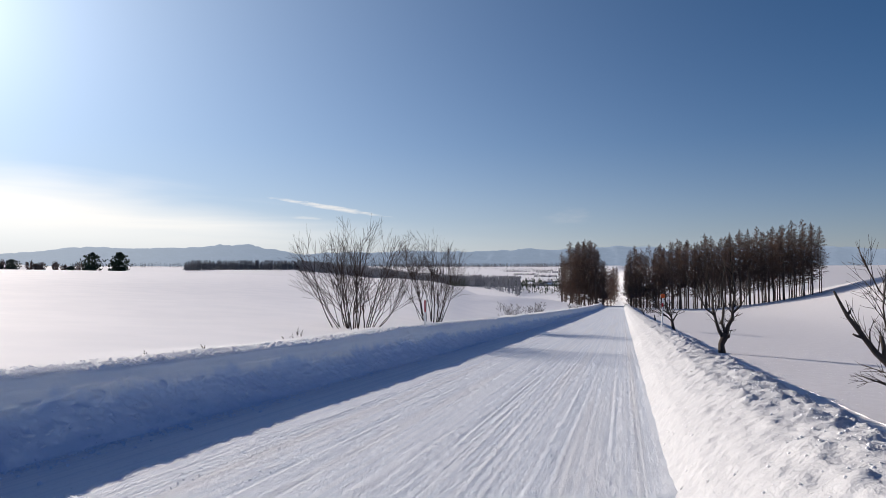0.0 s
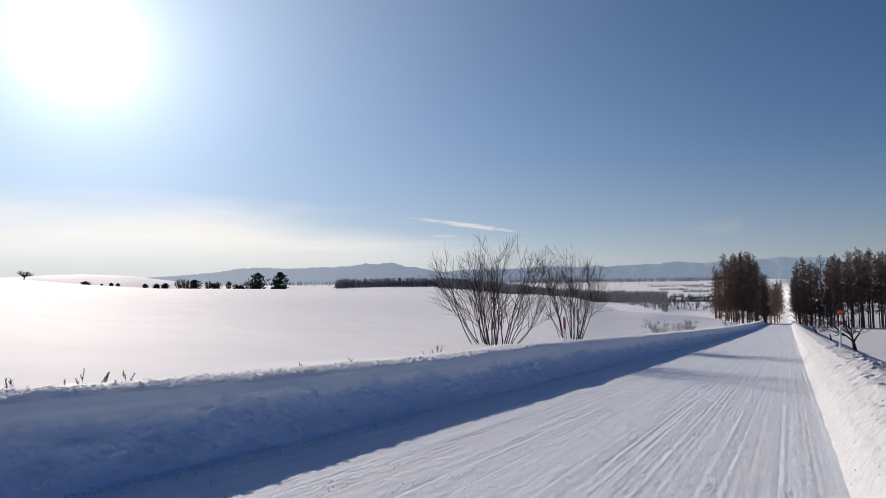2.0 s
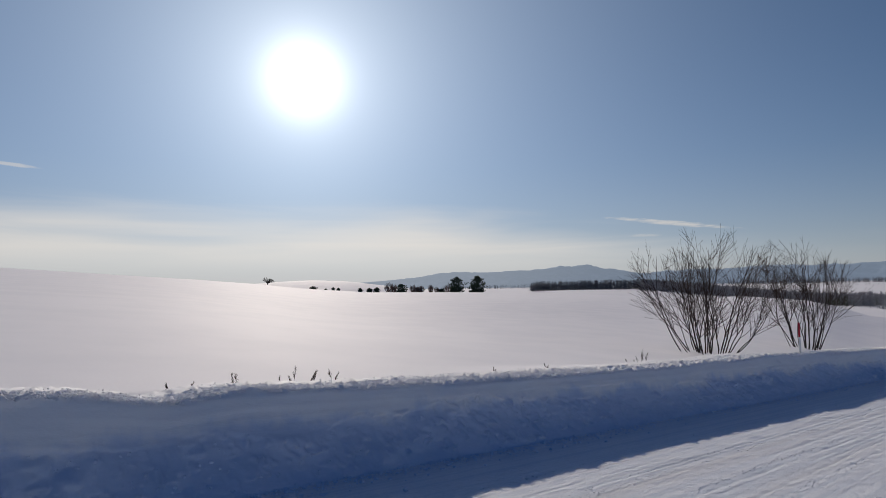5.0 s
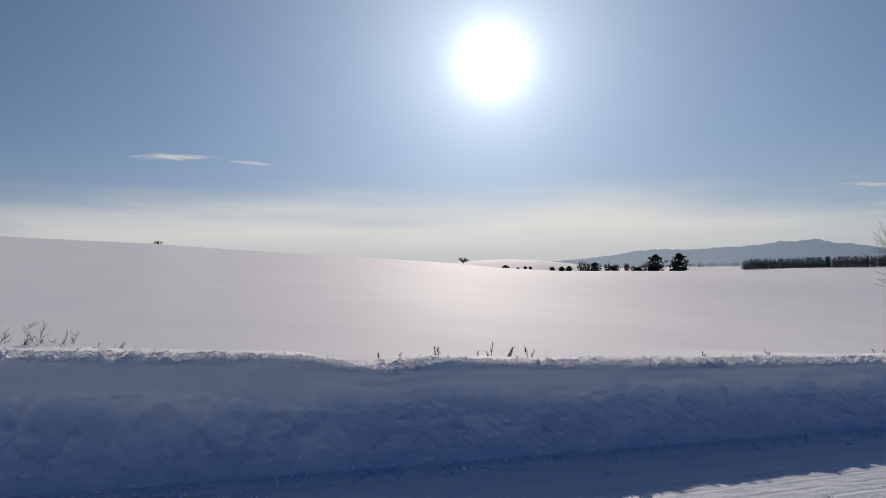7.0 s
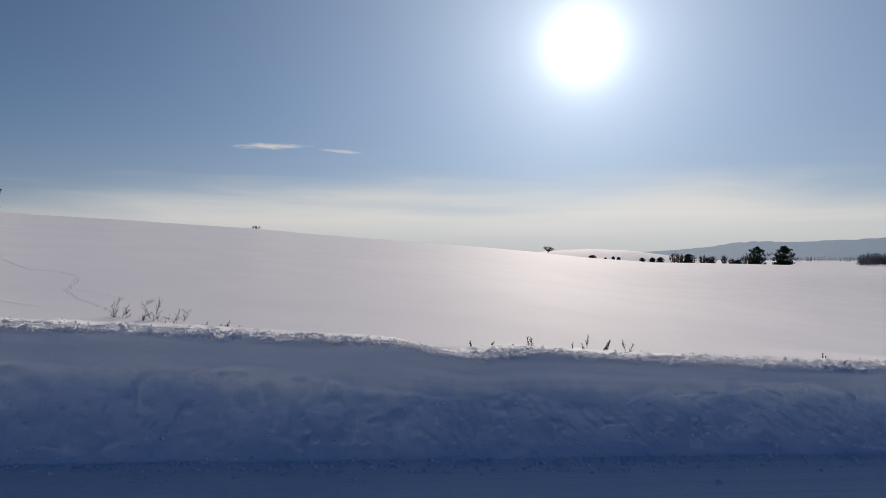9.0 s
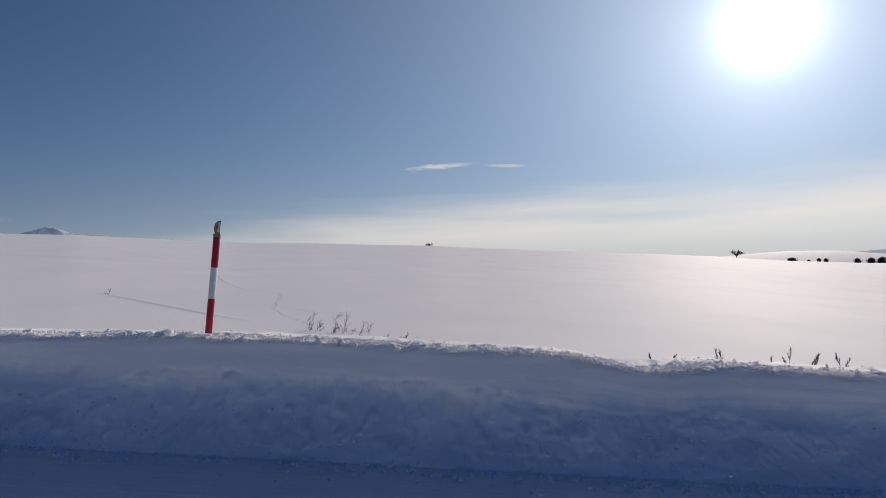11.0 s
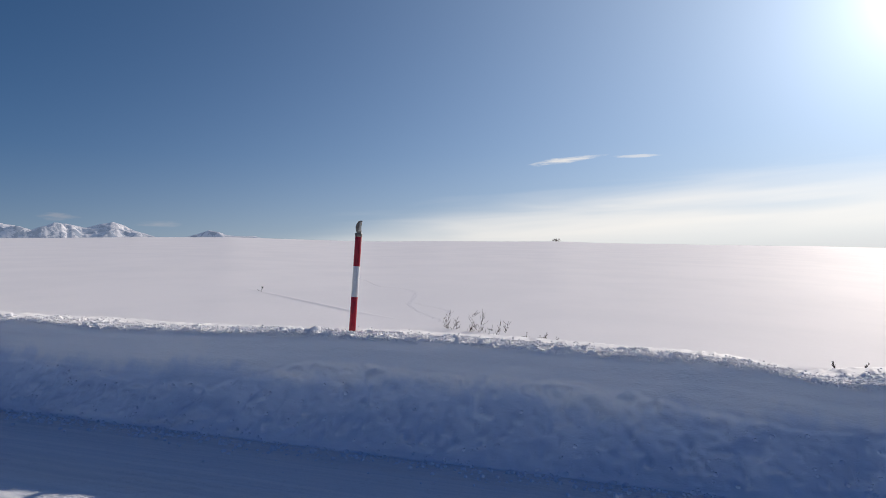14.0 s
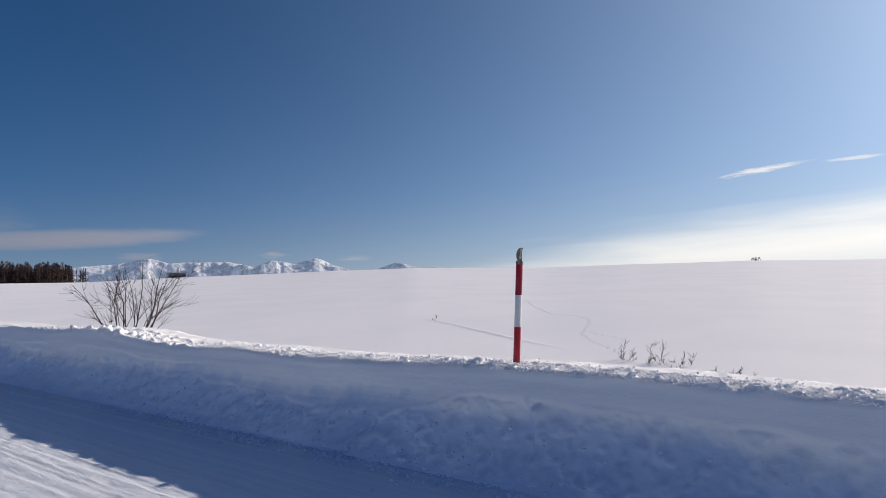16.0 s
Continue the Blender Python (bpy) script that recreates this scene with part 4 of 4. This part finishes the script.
# ---- marker poles ----
def band(name, z0, z1, r, mat, parent, sides=20, label=""):
    tube = Tubes()
    tube.add([(0, 0, z0), (0, 0, z0 + 0.004), (0, 0, z1 - 0.004), (0, 0, z1)], [r * 0.97, r, r, r * 0.97], sides)
    return part(name, tube.mesh(name, mat), parent, label)


pole = empty("snow_pole", pose(-6.33, -2.245, 1.037, -6.0, 0.5, 0) @ Matrix.Scale(1.046, 4), "leaning red and white striped snow pole with reflector cap", "marker pole")
band("sleeve", -0.5, 0.03, 0.034, GREY_METAL, pole, label="dark grey sleeve at the foot")
band("red_band", 0.025, 0.36, 0.0325, RED, pole)
band("white_band", 0.36, 0.66, 0.0325, WHITE, pole)
band("red_band", 0.66, 0.955, 0.0325, RED, pole)
band("collar", 0.952, 0.985, 0.036, GREY_METAL, pole)
RIGHT, TOWARD = Vector((-0.42, 0.91, 0)), Vector((0.91, 0.42, 0))


def plate(name, prof, back, front, mat, parent, label):
    """A curved plate: an outline across the pole, given depth along TOWARD."""
    bm = bmesh.new()
    rings = [[bm.verts.new(RIGHT * px * k + TOWARD * d + Vector((0, 0, pz))) for px, pz in prof] for d, k in ((back, 0.9), (back * 0.8 + front * 0.2, 1.0), (back * 0.2 + front * 0.8, 1.0), (front, 0.93))]
    for a, b in zip(rings, rings[1:]):
        for k in range(len(prof)):
            j = (k + 1) % len(prof)
            bm.faces.new((a[k], a[j], b[j], b[k]))
    bm.faces.new(rings[0][::-1])
    bm.faces.new(rings[-1])
    bmesh.ops.recalc_face_normals(bm, faces=bm.faces)
    me = bpy.data.meshes.new(name)
    bm.to_mesh(me)
    bm.free()
    me.materials.append(mat)
    return part(name, me, parent, label)


cap = plate("cap", [(-0.016, 0.978), (-0.030, 1.010), (-0.034, 1.045), (-0.026, 1.080), (-0.008, 1.104), (0.016, 1.112), (0.030, 1.106), (0.024, 1.085), (0.022, 1.040), (0.026, 1.000), (0.020, 0.978)],
            -0.026, 0.026, GREY_METAL, pole, "curved dark metal reflector cap")
plate("reflector", [(-0.004, 1.004), (0.002, 1.050), (0.000, 1.085), (0.014, 1.101), (0.024, 1.099), (0.018, 1.080), (0.016, 1.040), (0.019, 1.004)], 0.025, 0.031, PALE_FACE, cap, "pale curved reflector face")

marker = empty("road_marker", pose(1.45, 24.2, -0.84, 0, 2.5, 0), "thin white road marker pole with orange reflector", "marker pole")
band("post", -0.4, 1.36, 0.030, WHITE, marker, 14)
tube = Tubes()
tube.add([(0, -0.035, 1.40), (0, -0.03, 1.40), (0, 0.03, 1.40), (0, 0.035, 1.40)], [0.07, 0.085, 0.085, 0.07], 18)
part("reflector", tube.mesh("reflector", ORANGE), marker, "round orange reflector head")
band("red_band", 0.98, 1.12, 0.0315, RED, marker, 14)
marker = empty("road_marker", pose(-6.5, 18.9, -0.30, 0, 0, 0), "thin red and white marker pole behind a bush", "marker pole")
band("post", -0.4, 0.45, 0.028, WHITE, marker, 12)
band("red_band", 0.45, 0.85, 0.028, RED, marker, 12)


# ---- dry weeds poking out of the snow ----
def weed(x, y, height, seed, stems=1, spread=0.05, lean=0.12, plume=True):
    """Stalks with ascending seed plumes, or a tangle of bowed twigs."""
    rng = random.Random(seed)
    stem, heads = Tubes(), Tubes()
    for k in range(stems):
        p = Vector((rng.uniform(-1, 1) * spread, rng.uniform(-1, 1) * spread, -0.12))
        v = turned(rng, Vector((0, 0, 1)), lean * rng.uniform(0.5, 1.6))
        high = height * (1.0 if k == 0 else rng.uniform(0.5, 0.95)) + 0.12
        pts, rad = [p], [0.0034]
        for j in range(6):
            v = turned(rng, v, 0.10 if plume else 0.30)
            p = p + v * high / 6
            pts.append(p)
            rad.append(0.0034 - 0.0004 * (j + 1))
        stem.add(pts, rad, 4)
        for _ in range(20 if plume else 13):
            u = rng.uniform(0.45, 1.0) if plume else rng.uniform(0.3, 1.0)
            j = min(5, int(u * 6))
            q = pts[j].lerp(pts[j + 1], u * 6 - j)
            ahead = (pts[j + 1] - pts[j]).normalized()
            w = turned(rng, ahead, rng.uniform(0.25, 0.6) if plume else rng.uniform(0.4, 1.2)) * high * ((0.34 - 0.24 * u) if plume else rng.uniform(0.12, 0.3))
            heads.add([q, q + w * 0.6, q + w + Vector((0, 0, 0.15 * w.length))], [0.0017, 0.0023, 0.0011], 3)
    ob = empty("dry_weed", pose(*on(x, y)), "dry brown weed stalks poking out of the snow" if plume else "tangled dry brown weed poking out of the snow", "weed", "dry weeds")
    part("stalks", stem.mesh("stalks", WEED), ob)
    tagged(part("seed_heads", heads.mesh("seed_heads", WEED), ob), kind="stuff")


for k, (x, y, h, stems, spread, lean, plume) in enumerate([
        (-8.55, -1.77, 0.23, 4, 0.04, 0.15, False), (-8.45, -1.58, 0.15, 3, 0.05, 0.7, False), (-8.45, -1.50, 0.27, 1, 0.02, 0.1, False), (-8.55, -1.39, 0.29, 1, 0.02, 0.05, False),
        (-8.38, -1.17, 0.18, 7, 0.11, 0.6, False), (-8.02, -0.51, 0.13, 5, 0.10, 0.7, False), (-8.00, -0.29, 0.06, 2, 0.02, 0.3, False), (-7.85, 0.28, 0.09, 2, 0.03, 0.4, False), (-7.85, 1.08, 0.06, 2, 0.03, 0.4, False),
        (-7.45, 2.48, 0.13, 1, 0.02, 0.3, True), (-7.45, 2.58, 0.15, 1, 0.02, 0.25, True), (-7.55, 3.26, 0.26, 2, 0.03, 0.2, True), (-7.6, 3.82, 0.13, 1, 0.02, 0.2, True), (-7.65, 4.06, 0.28, 2, 0.03, 0.2, True),
        (-7.65, 4.28, 0.22, 3, 0.06, 0.4, True), (-7.65, 4.62, 0.23, 2, 0.03, 0.3, True), (-7.7, 7.84, 0.14, 2, 0.04, 0.3, True), (-7.7, 9.26, 0.16, 2, 0.05, 0.3, True), (-8.6, 14.2, 0.55, 3, 0.08, 0.2, True), (-8.2, 13.1, 0.25, 3, 0.1, 0.4, True), (-11.7, -6.92, 0.13, 2, 0.03, 0.3, False)]):
    weed(x, y, (0.68 if plume else 0.95) * h, 440 + k, stems, spread, lean, plume)

# a line of animal prints wandering over the field, that forks by the weeds
prints = []
for line in ([(-18.39, -7.76), (-16.04, -6.47), (-15.36, -5.97), (-14.41, -5.36), (-13.98, -5.04), (-13.89, -4.65), (-13.54, -4.17), (-13.07, -3.83), (-12.18, -3.55), (-11.5, -3.4), (-11.24, -3.31)],
             [(-11.24, -3.31), (-10.94, -3.02), (-10.66, -2.72), (-10.34, -2.37), (-9.82, -2.15)], [(-11.14, -3.35), (-10.38, -3.0), (-9.86, -2.65), (-9.46, -2.35), (-9.25, -2.16), (-8.93, -2.06)]):
    for (x0, y0), (x1, y1) in zip(line, line[1:]):
        far = math.hypot(x1 - x0, y1 - y0)
        count = max(2, int(far / 0.085))
        for k in range(count):
            aside = 0.022 * (-1) ** k + rng.gauss(0, 0.012)
            x, y = x0 + (x1 - x0) * k / count - aside * (y1 - y0) / far, y0 + (y1 - y0) * k / count + aside * (x1 - x0) / far
            prints.append((x, y, float(ground_z(x, y)) + 0.002, rng.uniform(0.007, 0.013)))
scatter("animal_tracks", prints, "wandering line of animal prints in the snow", 26)


# ---- far trees and buildings ----
def pine(az, r, height, width, seed, label="dark green pine standing at the field's crest"):
    rng = random.Random(seed)
    trunk, crown = Tubes(), Tubes()
    trunk.add([(0, 0, -0.5), (0, 0, height * 0.5), (0, 0, height * 0.96)], [0.16, 0.11, 0.03], 6)
    for k in range(460):
        u = rng.random() ** 1.35 * 0.96
        wide = width * 0.5 * min(1.0, 0.75 + u * 1.2, 1.7 * (1 - u) ** 0.62) * rng.uniform(0.2, 1.05) * (0.85 + 0.2 * math.sin(u * 26))
        a = rng.uniform(0, 6.283)
        v = Vector((math.cos(a), math.sin(a), 0))
        c = v * wide * rng.uniform(0.6, 1.0) + Vector((0, 0, u * height))
        for _ in range(6):
            w = turned(rng, Vector((0, 0, 1)), rng.uniform(0.2, 1.3)) * height * rng.uniform(0.05, 0.11)
            crown.add([c - w * 0.3, c + w], [0.13, 0.04], 3, False)
    ob = empty("pine_tree", pose(*at(az, r, -0.1)), label, "tree", "trees on the crest of the field")
    part("trunk", trunk.mesh("trunk", BARK_OLD), ob)
    part("crown", crown.mesh("crown", NEEDLES), ob)


def far_tree(az, r, height, width, seed, label, mat=BARK_OLD, thick=1.0, stem=0.0):
    rng = random.Random(seed)
    trunk, crown = Tubes(), Tubes()
    trunk.add([(0, 0, -0.5), (0.1, 0, height * 0.35), (0, 0, height * 0.6)], [0.22, 0.16, 0.08], 6)
    for k in range(40):
        a, out = rng.uniform(0, 6.283), rng.uniform(0.3, 1)
        p = Vector((math.cos(a) * out * 0.3 * width * (1 - stem), math.sin(a) * out * 0.3 * width * (1 - stem), height * rng.uniform(0.0, 0.12) + stem * height * 0.35))
        q = Vector((math.cos(a) * out * width / 2, math.sin(a) * out * width / 2, height * (1.0 - (0.35 + 0.25 * (1 - stem)) * out * out) * rng.uniform(0.75, 1)))
        crown.add([p, p.lerp(q, 0.5) - Vector((0, 0, 0.1)), q], [0.09 * thick, 0.06 * thick, 0.03 * thick], 4)
        for _ in range(9):
            s = p.lerp(q, rng.uniform(0.5, 1))
            w = turned(rng, (q - p).normalized(), rng.uniform(0.3, 1.0)) * height * rng.uniform(0.08, 0.2)
            crown.add([s, s + w], [0.045 * thick, 0.014 * thick], 3, False)
    ob = empty("far_tree", pose(*at(az, r, -0.1)), label, "tree", "trees on the crest of the field")
    part("trunk", trunk.mesh("trunk", mat), ob)
    part("crown", crown.mesh("crown", mat), ob)


pine(46.4, 258, 7.3, 10.0, 501)
pine(48.4, 258, 6.8, 9.2, 502)
for k, (a, h, w) in enumerate([(53.9, 4.3, 5.2), (56.3, 2.6, 2.6), (57.0, 2.4, 2.4), (57.9, 2.0, 1.9), (49.9, 2.0, 2.6), (60.0, 1.6, 1.3), (60.5, 1.6, 1.2), (62.4, 1.6, 3.0), (61.2, 0.9, 0.8)]):
    pine(a, 258, h * 0.85, w * 1.5, 510 + k, "small dark conifer at the field's crest")
for k, (a, h, w) in enumerate([(55.1, 4.6, 5.0), (54.6, 4.0, 4.0), (52.7, 3.8, 3.6), (51.9, 3.2, 4.0), (51.0, 3.6, 3.4), (49.3, 4.0, 4.6), (50.4, 2.6, 3.0), (52.2, 2.9, 3.0)]):
    far_tree(a, 259, h, w, 530 + k, "bare bushy tree at the field's crest", TWIG_LARCH)
far_tree(66.6, 262, 3.7, 6.2, 550, "lone flat-topped bare tree on a snowy rise", thick=0.9, stem=0.85)
far_tree(94.8, 236, 1.6, 4.2, 551, "low bare bush on the skyline of the field", TWIG_LARCH, 0.5)


def wood(name, spots, height, seed, mat, label, twigs=26, thin=1.0):
    """A wood too far off to count: thin trunks with upright shoots, in one mesh."""
    rng = random.Random(seed)
    tubes = Tubes()
    for az, r, k in spots:
        x, y, z = at(az, r)
        h = height * k * rng.uniform(0.75, 1.1)
        tubes.add([(x, y, z - 1), (x, y, z + h * 0.5), (x, y, z + h)], [0.022 * h, 0.018 * h, 0.006 * h], 4, False)
        for _ in range(twigs):
            u = rng.uniform(0.04, 0.95)
            a = rng.uniform(0, 6.283)
            out = h * 0.27 * (1.1 - u)
            tubes.add([(x, y, z + u * h), (x + math.cos(a) * out, y + math.sin(a) * out, z + h * min(1, u + 0.10))], [0.020 * h * thin, 0.010 * h * thin], 3, False)
    return tagged(new(name, tubes.mesh(name, mat)), label, "woods", kind="stuff")


rng = random.Random(9)
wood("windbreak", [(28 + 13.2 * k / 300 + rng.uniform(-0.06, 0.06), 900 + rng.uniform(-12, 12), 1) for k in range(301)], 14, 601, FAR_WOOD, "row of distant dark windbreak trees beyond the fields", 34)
wood("valley_wood", [(a, 440 + 18 * (a - 8) + rng.uniform(-90, 250), (0.75 + 0.02 * (a - 8)) * rng.choice((0.6, 0.8, 1.0, 1.0, 1.15))) for a in [9.5 + 21.5 * rng.random() ** 0.9 for _ in range(4600)]], 9.5, 602, FAR_HAZY, "grey bare woods down in the valley", 11, 1.5)
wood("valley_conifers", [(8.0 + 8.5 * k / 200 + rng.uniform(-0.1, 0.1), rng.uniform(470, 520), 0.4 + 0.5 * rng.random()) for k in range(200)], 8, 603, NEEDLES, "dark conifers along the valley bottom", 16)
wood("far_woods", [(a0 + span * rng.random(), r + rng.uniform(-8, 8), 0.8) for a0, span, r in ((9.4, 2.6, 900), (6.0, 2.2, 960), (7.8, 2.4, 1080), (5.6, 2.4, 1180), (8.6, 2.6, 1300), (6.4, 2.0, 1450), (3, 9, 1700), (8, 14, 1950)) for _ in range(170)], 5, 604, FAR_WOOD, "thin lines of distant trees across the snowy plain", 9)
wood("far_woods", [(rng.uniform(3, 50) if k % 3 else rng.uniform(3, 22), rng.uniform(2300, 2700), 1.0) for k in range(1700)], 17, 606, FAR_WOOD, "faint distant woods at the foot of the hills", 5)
wood("village_trees", [(4.4 + 6.0 * rng.random() ** 1.3, rng.uniform(400, 820), rng.uniform(0.35, 1.0)) for _ in range(620)], 5.5, 607, NEEDLES, "small dark trees between the houses of the valley", 22)
wood("skyline_wood", [(155.9 + 12 * rng.random() ** 0.85, rng.uniform(232, 262), 1.0) for _ in range(900)] + [(rng.uniform(154.2, 155.9), 240, 0.8) for _ in range(6)], 7.0, 605, FAR_BROWN, "dense reddish-brown bare wood on the skyline", 32, 0.65)


def box(bm, lo, hi):
    bmesh.ops.create_cube(bm, size=1.0, matrix=Matrix.Translation((Vector(lo) + Vector(hi)) / 2) @ Matrix.Diagonal((*(Vector(hi) - Vector(lo)), 1)))


def bm_part(name, bm, mat, parent, label=""):
    me = bpy.data.meshes.new(name)
    bm.to_mesh(me)
    bm.free()
    me.materials.append(mat)
    return part(name, me, parent, label)


def house(az, r, w, d, h, turn, label, wall=HOUSE_WALL, roof=SNOW_CLOD, name="house", dz=0.0):
    ob = empty(name, pose(*at(az, r, dz), 0, 0, turn), label, "building", "far farm buildings")
    bm = bmesh.new()
    box(bm, (-w / 2, -d / 2, -1), (w / 2, d / 2, h))
    bm_part("wall", bm, wall, ob)
    bm = bmesh.new()
    rise, o = w * 0.28, 0.35
    prof = [(-w / 2 - o, h - 0.1), (0, h + rise), (w / 2 + o, h - 0.1), (w / 2 + o, h + 0.2), (0, h + rise + 0.35), (-w / 2 - o, h + 0.2)]
    a = [bm.verts.new((x, -d / 2 - o, z)) for x, z in prof]
    b = [bm.verts.new((x, d / 2 + o, z)) for x, z in prof]
    for k in range(6):
        j = (k + 1) % 6
        bm.faces.new((a[k], a[j], b[j], b[k]))
    for i, j in ((0, 1), (1, 2)):
        bm.faces.new((a[i], a[5 - i], a[5 - j], a[j]))
        bm.faces.new((b[j], b[5 - j], b[5 - i], b[i]))
    bmesh.ops.recalc_face_normals(bm, faces=bm.faces)
    bm_part("roof", bm, roof, ob)
    for k in (-1, 1):
        bm = bmesh.new()
        box(bm, (k * w * 0.22 - 0.5, -d / 2 - 0.05, h * 0.35), (k * w * 0.22 + 0.5, -d / 2 + 0.05, h * 0.7))
        bm_part("window", bm, WINDOW_DARK, ob)
    return ob


rng = random.Random(11)
for k in range(26):
    house(rng.uniform(5.3, 8.6), rng.uniform(480, 700), rng.uniform(3.0, 5), rng.uniform(4, 6), rng.uniform(1.4, 2.2), rng.uniform(0, 180), "snow-roofed farm building down in the valley", roof=rng.choice((SNOW_CLOD, SNOW_CLOD, DARK_ROOF)))
shed = house(147.9, 238, 3.2, 5.4, 1.5, 148 - 90, "low dark timber shed on the skyline", TIMBER, DARK_ROOF, "shed", -0.5)
bm = bmesh.new()
box(bm, (1.0, -3.6, 0), (1.25, -3.35, 2.6))
bm_part("flue", bm, TIMBER, shed)
